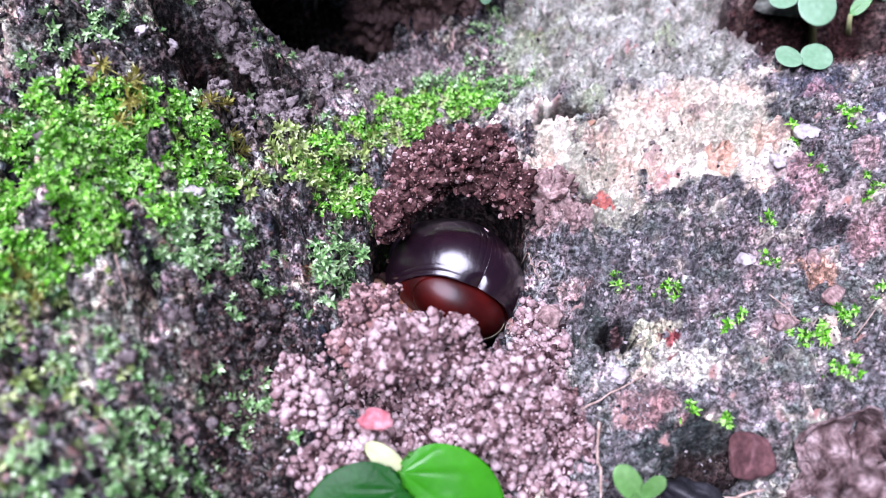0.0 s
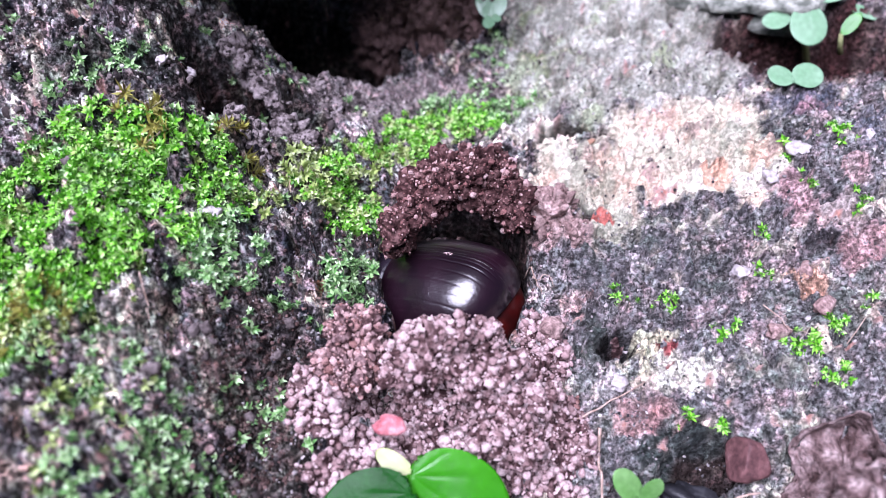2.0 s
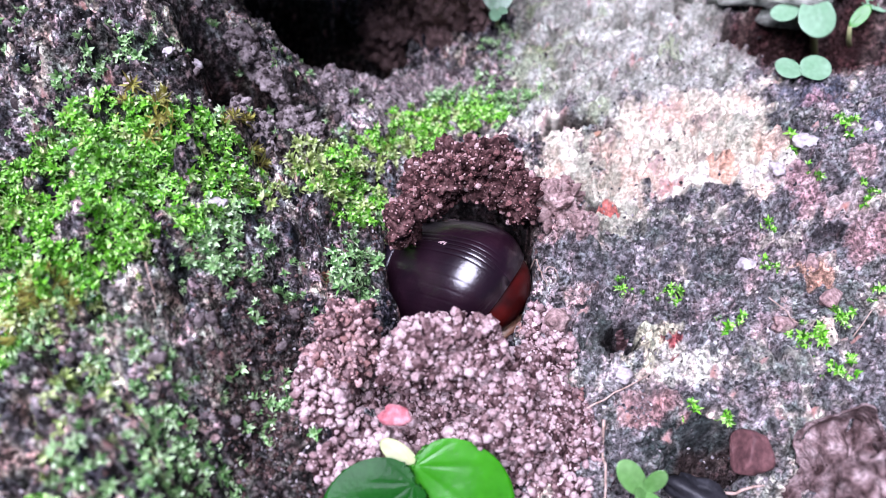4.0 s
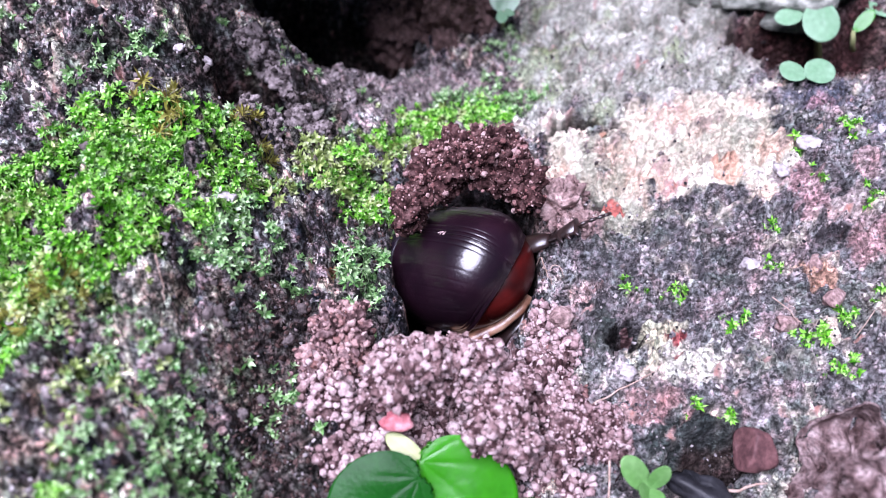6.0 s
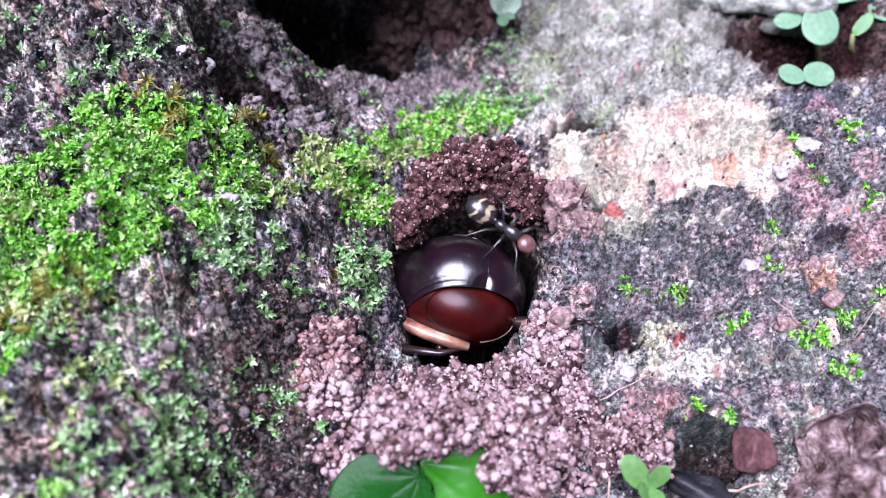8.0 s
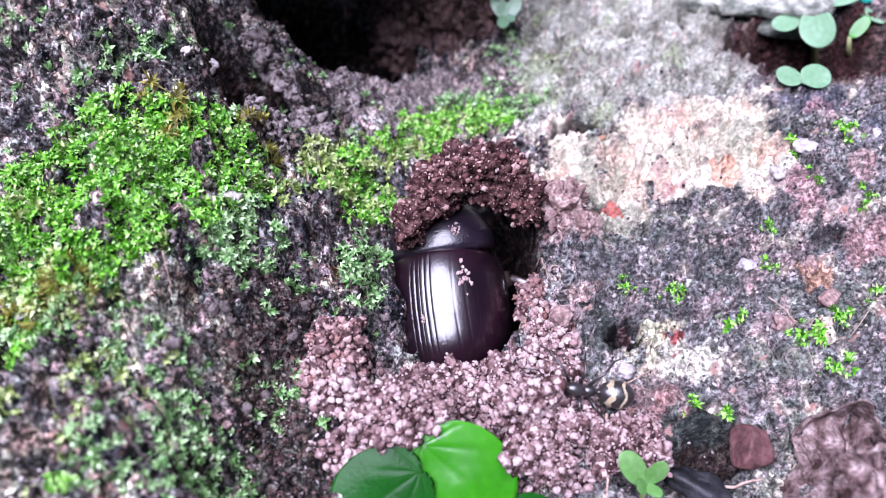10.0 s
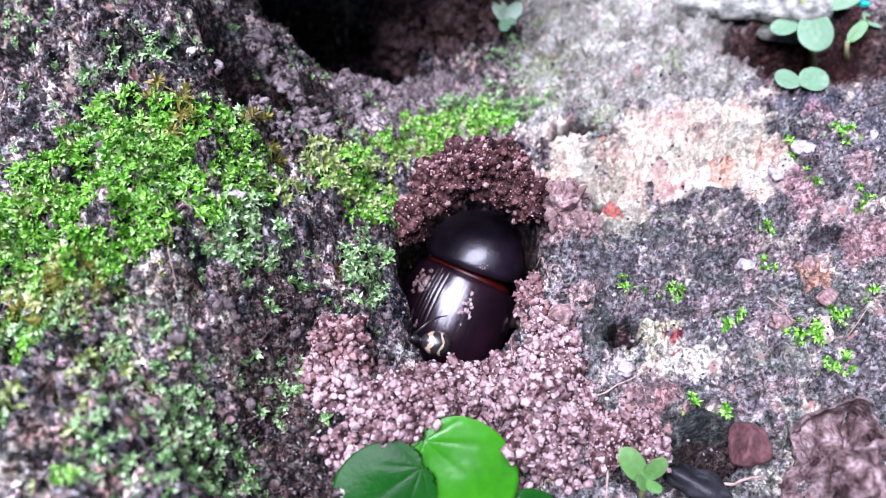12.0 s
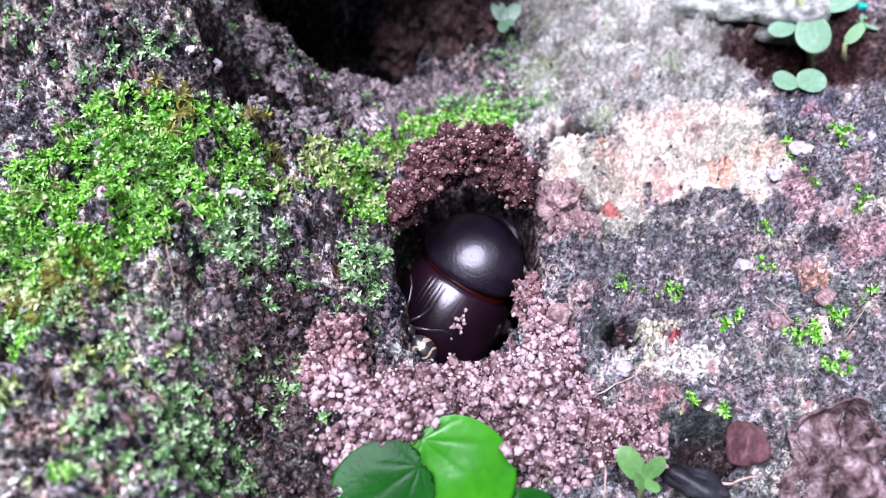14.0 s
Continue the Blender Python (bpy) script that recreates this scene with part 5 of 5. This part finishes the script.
def beetle():
    thing = tagged(new("beetle"), "glossy black dung beetle digging in its burrow", "beetle")
    for s in (1, -1):
        thicken(part("wing_case", wing_case(s), ELYTRA, thing, "domed maroon-black wing case with fine furrows"), 0.0003)
    belly = egg(10.4, 11.2, 7.2, (0, 0.2, -2.8), 48, 34)
    for v in belly.verts:
        v.co.z -= 0.12 * max(0.0, math.sin(v.co.y * 2.6)) * (1 if v.co.z < -2 else 0)
        v.co /= 1000
    part("belly", belly, MAROON, thing, "dark maroon segmented belly")

    def tail(u, v):
        a, r = u * math.tau, 0.80 * v
        d = Vector((math.sin(r) * math.cos(a) * 1.1, -math.cos(r), math.sin(r) * math.sin(a) * 0.85 - 0.22)).normalized()
        k = 1.004 + 0.030 * math.cos(r * math.pi / 1.6)
        return (10.4 * d.x * k / 1000, (0.2 + 11.2 * d.y * k) / 1000, (-2.8 + 7.2 * d.z * k) / 1000)

    plate = thicken(part("tail_plate", sheet(48, 16, tail), MAROON, thing, "smooth maroon tail plate"), 0.0001)
    part("rim", tube([tail((20 - 90 * k / 20) / 360 % 1, 0.97) for k in range(21)], [0.00010] * 21, 7), GOLD, plate, "thin pale rim of bristles")
    band = egg(8.8, 2.6, 7.6, (0, 10.6, -1.2), 32, 18)
    for v in band.verts:
        v.co /= 1000
    part("waist", band, MAROON, thing, "reddish-brown joint between shield and wing cases")
    shield = thicken(part("neck_shield", neck_shield(), PRONOTUM, thing, "finely pitted black neck shield"), 0.0004)
    under = egg(8.2, 6.0, 4.2, (0, 15.6, -2.6), 28, 18)
    for v in under.verts:
        v.co /= 1000
    part("chest", under, BELLY, shield)
    head = egg(4.6, 3.6, 1.2, (0, 19.0, -5.0), 30, 16)
    for v in head.verts:
        v.co.z += 0.5 * max(0.0, v.co.y - 24)
        v.co /= 1000
    part("head", head, PRONOTUM, shield, "flat shovel-shaped black head")
    thing.scale = (1.18, 1.18, 1.18)
    legs = {}
    legs["hind_left"] = limb_parts(thing, (-11.5, 1.5, -6.8), [(0, 0, 0), (2.6, -3.2, -0.9), (6.0, -6.2, -1.6), (9.6, -8.2, -2.1), (12.2, -9.0, -2.3)],
                                   [(12.2, -9.0, -2.3), (8.0, -8.2, -4.2), (2.0, -4.6, -5.0)], [(2.0, -4.6, -5.0), (0.6, -3.4, -5.2), (-0.8, -2.2, -5.3), (-2.0, -1.0, -5.3)], TAN, 2, "tan hairy hind leg")
    legs["hind_right"] = limb_parts(thing, (5.5, -3.0, -3.8), [(0, 0, 0), (2.4, -2.0, 0.4), (4.4, -4.2, 1.2), (5.6, -6.4, 2.0)],
                                    [(5.6, -6.4, 2.0), (7.4, -8.4, 3.4), (9.0, -10.4, 4.6)], [(9.0, -10.4, 4.6), (10.4, -11.6, 5.0), (11.8, -12.4, 5.0), (13.2, -12.8, 4.6), (14.4, -12.8, 4.0)], LIMB, 3, "black hind leg with a toothed shin")
    limb_parts(thing, (-5.0, 5.0, -5.5), [(0, 0, 0), (-3.0, 1.0, -0.6), (-5.8, 1.6, -0.6)], [(-5.8, 1.6, -0.6), (-8.4, 0.0, -2.4), (-9.4, -2.4, -4.0)], [(-9.4, -2.4, -4.0), (-9.8, -4.0, -4.8), (-9.9, -5.6, -5.2)], LIMB, 2)
    limb_parts(thing, (5.0, 5.0, -5.5), [(0, 0, 0), (3.0, 1.0, -0.6), (5.8, 1.6, -0.6)], [(5.8, 1.6, -0.6), (8.4, 0.0, -2.4), (9.4, -2.4, -4.0)], [(9.4, -2.4, -4.0), (9.8, -4.0, -4.8), (9.9, -5.6, -5.2)], LIMB, 2)
    limb_parts(thing, (-4.5, 16.0, -4.5), [(0, 0, 0), (-2.6, 1.2, -0.4), (-4.8, 2.6, -0.4)], [(-4.8, 2.6, -0.4), (-5.6, 5.2, -1.0), (-5.8, 8.0, -1.6)], [(-5.8, 8.0, -1.6), (-5.6, 9.4, -1.8), (-5.2, 10.6, -1.8)], LIMB, 4)
    limb_parts(thing, (4.5, 16.0, -4.5), [(0, 0, 0), (2.6, 1.2, -0.4), (4.8, 2.6, -0.4)], [(4.8, 2.6, -0.4), (5.6, 5.2, -1.0), (5.8, 8.0, -1.6)], [(5.8, 8.0, -1.6), (5.6, 9.4, -1.8), (5.2, 10.6, -1.8)], LIMB, 4)
    # dried mud on the back
    r = np.random.default_rng(3)
    for x, y, s in ((0.3, -5.2, 1.0), (0.0, -1.5, 0.5), (0.1, -8.0, 0.5), (7.2, 4.6, 1.3), (1.0, 16.2, 0.6), (6.0, 13.6, 0.7)):
        n = 22
        p = np.stack([r.normal(x, 0.45 * s, n), r.normal(y, 0.9 * s, n)], 1)
        u = (10.5 - p[:, 1]) / 21.5
        top = np.where(p[:, 1] < 10.5, 10.2 * np.maximum(0.01, 1 - np.abs((u - 0.36) / 0.645) ** 2.4) ** 0.55 * np.sqrt(np.maximum(0.05, 1 - (p[:, 0] / 10.8) ** 2)) - 1.2,
                       8.5 * np.maximum(0.01, 1 - (np.abs(p[:, 1] - 10.9) / 11.2) ** 2.2) ** 0.62 * np.sqrt(np.maximum(0.05, 1 - (p[:, 0] / 10.0) ** 2)) - 0.8)
        k = r.uniform(0.15, 0.42, n) * s
        v, f = many(FLAKES, upright(np.tile((0.0, 0.0, 1.0), (n, 1)), r), np.stack([k, k, 0.3 * k], 1), np.stack([p[:, 0], p[:, 1], top], 1), r)
        part("mud_fleck", mesh_of("mud_fleck", v / 1000, f, SOIL), SOIL, thing, "dried pale mud fleck")
    k = r.uniform(0.3, 0.8, 30)
    v, f = many(FLAKES, upright(np.tile((0.0, 0.0, 1.0), (30, 1)), r), np.stack([k, k, 0.3 * k], 1), np.stack([r.normal(0, 0.8, 30), r.normal(0, 1.5, 30), r.uniform(-0.1, 0.2, 30)], 1), r)
    flake = part("mud_flake", mesh_of("mud_flake", v / 1000, f, PINK_STONE), PINK_STONE, thing, "loose reddish crust of mud")
    return thing, flake, legs, shield


BEETLE, FLAKE, LEGS, SHIELD = beetle()


# ---- the ant ----
def ant():
    thing = tagged(new("ant"), "large dark ant with a reddish head and golden-banded abdomen", "ant")

    def lump(name, rx, ry, rz, at, mat, taper=0.0, label=""):
        b = egg(rx, ry, rz, at, 20, 14, 0.03, 1, taper)
        for v in b.verts:
            v.co /= 1000
        return part(name, b, mat, thing, label)

    head = lump("head", 1.5, 1.65, 1.15, (0, 5.4, 0.2), ANT_RED, 0.14, "reddish-brown head")
    for s in (1, -1):
        j = tube([(0.0006 * s, 0.0070, 0.0), (0.0008 * s, 0.0080, -0.0003), (0.0002 * s, 0.0086, -0.0004)], [0.0004, 0.0003, 0.0001], 7)
        part("jaw", j, ANT_BLACK, head)
        part("antenna", tube([(0.0006 * s, 0.0066, 0.0006), (0.0022 * s, 0.0084, 0.0018), (0.0020 * s, 0.0112, 0.0008)], [0.00013, 0.00012, 0.00014], 6), ANT_BLACK, head)
    lump("thorax", 1.05, 1.7, 1.15, (0, 2.4, 0.3), ANT_BLACK, -0.1)
    lump("hind_thorax", 0.85, 1.3, 0.95, (0, 0.4, 0.0), ANT_BLACK, 0.1)
    lump("petiole", 0.5, 0.45, 0.75, (0, -1.1, 0.1), ANT_BLACK)
    gaster = lump("gaster", 2.1, 2.8, 1.9, (0, -3.8, 0.2), ANT_BLACK, 0.1, "dark abdomen with golden bands")
    for y, deep in ((-2.7, 1.0), (-4.6, 0.5)):
        def ring(u, v, y=y, deep=deep):
            a = (u - 0.5) * math.pi * 1.15
            yy = y + (v - 0.5) * deep * (0.55 + 0.45 * abs(math.sin(5 * a))) - 0.25 * math.cos(4 * a)
            w = 1.025 * math.sqrt(max(0.05, 1 - ((yy + 3.8) / 2.8) ** 2)) * (1 - 0.1 * (yy + 3.8) / 2.8)
            return (2.1 * w * math.sin(a) / 1000, yy / 1000, (1.9 * w * math.cos(a) + 0.2) / 1000)
        part("band", sheet(32, 4, ring), GOLD, gaster, "golden downy band")
    for s in (1, -1):
        for y, dy in ((3.2, 3.2), (1.6, -0.4), (0.3, -3.6)):
            pts = [(0.0007 * s, y / 1000, -0.0002), (0.0030 * s, (y + dy * 0.5) / 1000, 0.0012), (0.0046 * s, (y + dy) / 1000, -0.0012), (0.0054 * s, (y + dy * 1.5) / 1000, -0.0021)]
            part("leg", tube(pts, [0.00028, 0.00022, 0.00017, 0.00010], 7), ANT_BLACK, thing)
    thing.scale = (1.15, 1.15, 1.15)
    return thing


ANT = ant()

# ---- what moves ----
def slide(ob, rows, turns=(), lift=0.0):
    """Moves a clod along rows of seconds and place, turning a little; a lift sets it proud of the slope."""
    up = NEAR * lift
    walk(ob, [(t, pose(x + up.x, y + up.y, z + up.z, 0, 0, 0) @ pose(0, 0, 0, *(turns[k] if turns else (0, 0, 0)))) for k, (t, x, y, z) in enumerate(rows)])


def motions():
    slide(ROOF, [(0, 0.0032, 0.1125, 0.0072), (3, 0.0029, 0.1127, 0.0074), (5.3, 0.0030, 0.1134, 0.0082), (6, 0.0029, 0.1141, 0.0089), (6.6, 0.0024, 0.1142, 0.0090), (7, 0.0029, 0.1130, 0.0077), (7.5, 0.0027, 0.1126, 0.0073), (10.3, 0.0027, 0.1123, 0.0070), (11.5, 0.0028, 0.1124, 0.0071), (12, 0.0027, 0.1128, 0.0075), (12.6, 0.0024, 0.1134, 0.0082), (13.3, 0.0021, 0.1137, 0.0085), (14, 0.0015, 0.1147, 0.0096)])
    slide(CLOD_A, [(0, -.0110, .0850, -.0015), (0.6, -.0107, .0853, -.0013), (1, -.0121, .0841, -.0010), (1.5, -.0144, .0832, -.0010), (3, -.0158, .0830, -.0012), (5.5, -.0200, .0818, -.0018),
                   (6.5, -.0196, .0811, -.0024), (7.5, -.0199, .0796, -.0040), (8.2, -.0221, .0796, -.0039), (10.3, -.0209, .0792, -.0043), (14, -.0210, .0792, -.0043)], lift=0.0018)
    slide(CLOD_B, [(0, -.0044, .0790, -.0012), (0.6, -.0039, .0792, -.0008), (1.1, -.0015, .0792, .0010), (1.6, -.0012, .0790, .0014), (3, -.0011, .0785, .0009), (5.5, -.0060, .0766, -.0008), (6, -.0068, .0741, -.0016),
                   (6.5, -.0073, .0685, -.0014), (7, -.0064, .0687, -.0012), (7.5, -.0056, .0661, -.0025), (8.2, -.0072, .0649, -.0038), (9.2, -.0097, .0661, -.0056), (10.3, -.0114, .0693, -.0080), (14, -.0113, .0694, -.0079)],
          [(0, 0, 0)] * 5 + [(10, 0, 0), (20, 0, 5), (35, 5, 5), (35, 5, 5), (45, 5, 5), (50, 5, 0), (55, 5, 0), (60, 0, 0), (60, 0, 0)], lift=0.0016)
    slide(CLOD_C, [(0, .0100, .0755, -.0062), (1.1, .0076, .0762, -.0042), (3, .0054, .0755, -.0030), (5.5, .0001, .0758, -.0021), (6.2, .0035, .0739, -.0037), (6.6, .0087, .0690, -.0045),
                   (7.5, .0086, .0666, -.0056), (8.2, .0084, .0663, -.0060), (9.2, .0098, .0676, -.0067), (10.3, .0107, .0709, -.0076), (14, .0109, .0711, -.0074)], lift=0.0016)
    slide(CLOD_D, [(0, .0156, .0800, -.0103), (1.5, .0143, .0798, -.0095), (3, .0144, .0793, -.0099), (5.5, .0148, .0785, -.0096), (6.6, .0168, .0770, -.0102), (7.5, .0177, .0774, -.0098), (8.2, .0180, .0774, -.0098), (10.3, .0187, .0760, -.0114), (14, .0189, .0763, -.0110)], lift=0.0014)
    slide(CLOD_E, [(0, .0106, .0679, -.0083), (1.5, .0106, .0677, -.0085), (3, .0103, .0675, -.0086), (6, .0082, .0644, -.0057), (6.6, .0072, .0601, -.0050), (7.5, .0094, .0588, -.0065), (8.2, .0106, .0586, -.0068), (9.3, .0128, .0610, -.0095), (10.3, .0142, .0630, -.0104), (14, .0144, .0634, -.0100)], lift=0.0012)
    slide(CLOD_F, [(0, .0195, .0709, -.0124), (1.5, .0198, .0707, -.0125), (3, .0195, .0703, -.0125), (5.5, .0218, .0698, -.0114), (6.6, .0271, .0672, -.0118), (7.5, .0303, .0669, -.0122), (10.3, .0305, .0665, -.0126), (14, .0303, .0671, -.0120)], lift=0.0010)
    slide(CLOD_G, [(0, .0034, .0745, -.0085), (3, .0026, .0744, -.0080), (5.5, .0020, .0744, -.0080), (6.6, .0006, .0745, -.0100), (7.5, .0013, .0745, -.0090), (8.2, .0016, .0745, -.0080), (10.3, .0006, .0740, -.0075), (14, .0012, .0736, -.0080)])
    slide(CLOD_H, [(0, .0170, .0830, -.0150), (8.2, .0170, .0830, -.0150), (9.2, .0165, .0910, -.0130), (10.3, 0.0151, 0.0967, -0.0112), (14, 0.0151, 0.0967, -0.0112)])
    slide(RED, [(0, -.0102, .0672, -.0040), (1.5, -.0097, .0673, -.0038), (3, -.0094, .0674, -.0037), (5.3, -.0097, .0670, -.0041), (6.6, -.0103, .0645, -.0067), (7.5, -.0100, .0627, -.0085), (10.3, -.0104, .0633, -.0068), (14, -.0106, .0635, -.0066)])
    walk(BIG_LEAF, [(t, facing(x, y, z, along(*a), along(*n))) for t, x, y, z, a, n in (
        (0, -.0060, .0606, -.0080, (0.78, -0.62, 0.08), (0.02, 0.10, 1)), (3, -.0059, .0608, -.0078, (0.78, -0.62, 0.08), (0.02, 0.10, 1)), (5.5, -.0059, .0608, -.0078, (0.78, -0.62, 0.08), (0.02, 0.10, 1)),
        (6.6, -.0060, .0603, -.0082, (0.76, -0.65, 0.08), (0.02, 0.10, 1)), (8.2, -.0060, .0603, -.0082, (0.76, -0.65, 0.08), (0.02, 0.10, 1)), (10.3, -.0058, .0618, -.0066, (0.76, -0.65, 0.08), (0.02, 0.10, 1)), (14, -.0058, .0618, -.0066, (0.76, -0.65, 0.08), (0.02, 0.10, 1)))])
    # the beetle heaves itself round in the burrow: first its tail shows, at last its back
    turned = [(t, facing(x, y, z, along(*a), along(*b))) for t, x, y, z, a, b in (
        (0.0, 0.0032, 0.1027, -0.0102, (-0.16, 0.12, -0.98), (0.46, 0.89, 0.04)),
        (0.6, 0.0030, 0.1026, -0.0103, (-0.20, 0.12, -0.97), (0.42, 0.90, 0.03)),
        (1.1, 0.0019, 0.1022, -0.0111, (-0.62, 0.08, -0.78), (-0.02, 0.96, 0.28)),
        (1.6, 0.0014, 0.1024, -0.0114, (-0.79, 0.07, -0.60), (-0.22, 0.86, 0.46)),
        (2.5, 0.0011, 0.1029, -0.0113, (-0.82, 0.07, -0.57), (-0.27, 0.83, 0.49)),
        (3.2, 0.0011, 0.1031, -0.0110, (-0.80, 0.07, -0.59), (-0.32, 0.80, 0.50)),
        (5.3, 0.0015, 0.1050, -0.0079, (-0.56, 0.11, -0.82), (-0.65, 0.58, 0.50)),
        (5.7, 0.0014, 0.1051, -0.0078, (-0.58, 0.08, -0.81), (-0.64, 0.59, 0.50)),
        (6.1, 0.0008, 0.1050, -0.0080, (-0.73, 0.01, -0.68), (-0.53, 0.64, 0.56)),
        (6.5, 0.0003, 0.1049, -0.0082, (-0.86, -0.07, -0.50), (-0.40, 0.70, 0.59)),
        (7.0, 0.0003, 0.1030, -0.0089, (-0.73, -0.19, -0.66), (-0.35, 0.93, 0.12)),
        (7.5, 0.0010, 0.1023, -0.0108, (-0.37, -0.06, -0.93), (0.20, 0.97, -0.13)),
        (8.0, 0.0000, 0.1015, -0.0108, (-0.31, 0.01, -0.95), (0.22, 0.97, -0.06)),
        (8.2, 0.0002, 0.1001, -0.0129, (-0.41, 0.06, -0.91), (0.13, 0.99, 0.01)),
        (9.3, -0.0018, 0.0983, -0.0148, (-0.26, 0.62, -0.74), (-0.20, 0.72, 0.66)),
        (10.3, -0.0038, 0.0966, -0.0168, (0.00, 0.98, -0.18), (-0.46, 0.17, 0.87)),
        (11.0, -0.0037, 0.1010, -0.0222, (0.26, 0.95, -0.16), (-0.27, 0.23, 0.93)),
        (11.8, -0.0042, 0.1050, -0.0268, (0.41, 0.91, -0.07), (-0.48, 0.28, 0.83)),
        (12.5, -0.0058, 0.1070, -0.0300, (0.40, 0.91, 0.06), (-0.45, 0.15, 0.88)),
        (13.2, -0.0061, 0.1066, -0.0306, (0.48, 0.87, 0.01), (-0.46, 0.25, 0.85)),
        (14.0, -0.0059, 0.1070, -0.0290, (0.49, 0.84, 0.20), (-0.48, 0.08, 0.87)))]
    walk(BEETLE, turned)
    # the shield draws away from the wing cases and bares the joint between them
    walk(SHIELD, [(t, pose(0, g / 1000, 0, tip, 0, 0)) for t, g, tip in ((0, 0, 0), (10.3, 0, 0), (11.5, 0, -1), (11.8, 1.5, 0), (12.1, 1.5, 1), (12.4, 0.6, 1), (13.6, 0.6, 2), (14.0, 1.5, 2.5))])
    # its right hind leg gropes over the edge, then folds away
    rest = Vector((0.72, -0.64, 0.20))
    reach = {0.0: (0.80, -0.2, 0.30), 0.6: (0.80, -0.2, 0.25), 1.1: (0.6, -0.6, -0.4), 1.6: (0.5, -0.6, -0.6), 2.5: (0.5, -0.6, -0.6), 3.2: (0.5, -0.5, -0.6), 5.3: (0.86, 0.30, 0.42), 5.7: (0.86, 0.31, 0.42), 6.1: (0.82, 0.38, 0.42),
             6.5: (0.70, 0.62, 0.30), 7.0: (0.72, 0.55, 0.35), 7.5: (0.88, -0.14, 0.46), 8.0: (0.88, -0.10, 0.46), 8.2: (0.88, -0.10, 0.46), 9.3: (0.7, -0.5, -0.3)}
    rows = []
    for t, m in turned:
        way = m.inverted().to_3x3() @ along(*reach.get(t, (0.4, -0.6, -0.7)))
        rows.append((t, Matrix.Translation((0.0055, -0.0030, -0.0038)) @ rest.rotation_difference(way).to_matrix().to_4x4()))
    walk(LEGS["hind_right"], rows)
    walk(FLAKE, [(t, pose(x / 1000, y / 1000, z / 1000, rx, ry, rz)) for t, x, y, z, rx, ry, rz in (
        (0, -3, 22, 1.5, 0, 0, 0), (10.3, -3, 21, 2.5, 0, 0, 0), (10.6, -5.5, 9.0, 6.6, -8, -28, 0), (10.9, -5.0, 7.0, 7.6, -5, -25, 10), (11.7, -4.6, 6.2, 7.9, -4, -24, 20),
        (12.3, -0.5, 6.0, 8.9, -4, 0, 60), (12.6, 0.0, 5.6, 9.0, -3, 0, 60), (12.9, 1.0, 2.0, 9.2, 0, 4, 80), (13.2, 1.4, 1.0, 9.2, 0, 6, 80), (13.5, 5.5, -3.5, 7.2, 10, 32, 100), (14, 9.5, -8.0, 0.0, 20, 60, 130))])
    walk(ANT, [(t, facing(x, y, z, along(*a), along(*b))) for t, x, y, z, a, b in (
        (0.0, 0.0040, 0.1240, -0.0300, (0.4, -0.8, 0.4), (0, 0.5, 0.8)),
        (7.3, 0.0040, 0.1230, -0.0120, (0.4, -0.8, 0.4), (0, 0.5, 0.8)),
        (7.8, 0.0059, 0.1042, 0.0042, (0.9, -0.4, 0.0), (0, 0.5, 0.8)),
        (8.0, 0.0072, 0.1025, 0.0053, (0.8, -0.6, 0.0), (0, 0.5, 0.8)),
        (8.2, 0.0118, 0.0944, 0.0026, (-0.1, -0.95, -0.2), (0.4, 0.3, 0.85)),
        (9.3, 0.0242, 0.0802, -0.0058, (-0.5, -0.8, 0.0), (0, 0, 1)),
        (10.3, 0.0195, 0.0705, -0.0044, (-0.9, 0.4, 0.1), (0, 0, 1)),
        (10.5, 0.0151, 0.0752, -0.0003, (-0.95, 0.3, 0.1), (0, 0.1, 1)),
        (10.7, 0.0039, 0.0843, -0.0074, (-0.97, 0.15, 0.0), (0, 0.2, 1)),
        (10.9, -0.0041, 0.0886, -0.0124, (-0.9, 0.35, 0.0), (0, 0.2, 1)),
        (11.1, -0.0080, 0.0887, -0.0136, (-0.95, 0.1, -0.1), (0, 0.2, 1)),
        (11.4, -0.0091, 0.0848, -0.0124, (-0.6, -0.6, -0.5), (-0.3, 0.2, 1)),
        (11.7, -0.0093, 0.0836, -0.0119, (-0.75, -0.4, -0.5), (-0.3, 0.2, 1)),
        (12.0, -0.0095, 0.0909, -0.0151, (-0.9, 0.2, 0.1), (0, 0.2, 1)),
        (12.3, -0.0067, 0.0914, -0.0175, (-0.97, 0.1, 0.1), (0, 0.2, 1)),
        (12.6, -0.0095, 0.0853, -0.0138, (-0.95, -0.05, -0.3), (0, 0.1, 1)),
        (13.2, -0.0097, 0.0842, -0.0137, (-0.95, 0.0, -0.3), (0, 0.1, 1)),
        (13.5, -0.0097, 0.0843, -0.0134, (-0.95, 0.1, -0.2), (0, 0.1, 1)),
        (13.8, -0.0094, 0.0924, -0.0150, (-0.5, 0.85, 0.1), (-0.1, 0.1, 1)),
        (14.0, -0.0098, 0.0912, -0.0134, (-0.55, 0.8, 0.1), (-0.1, 0.1, 1)))])


motions()
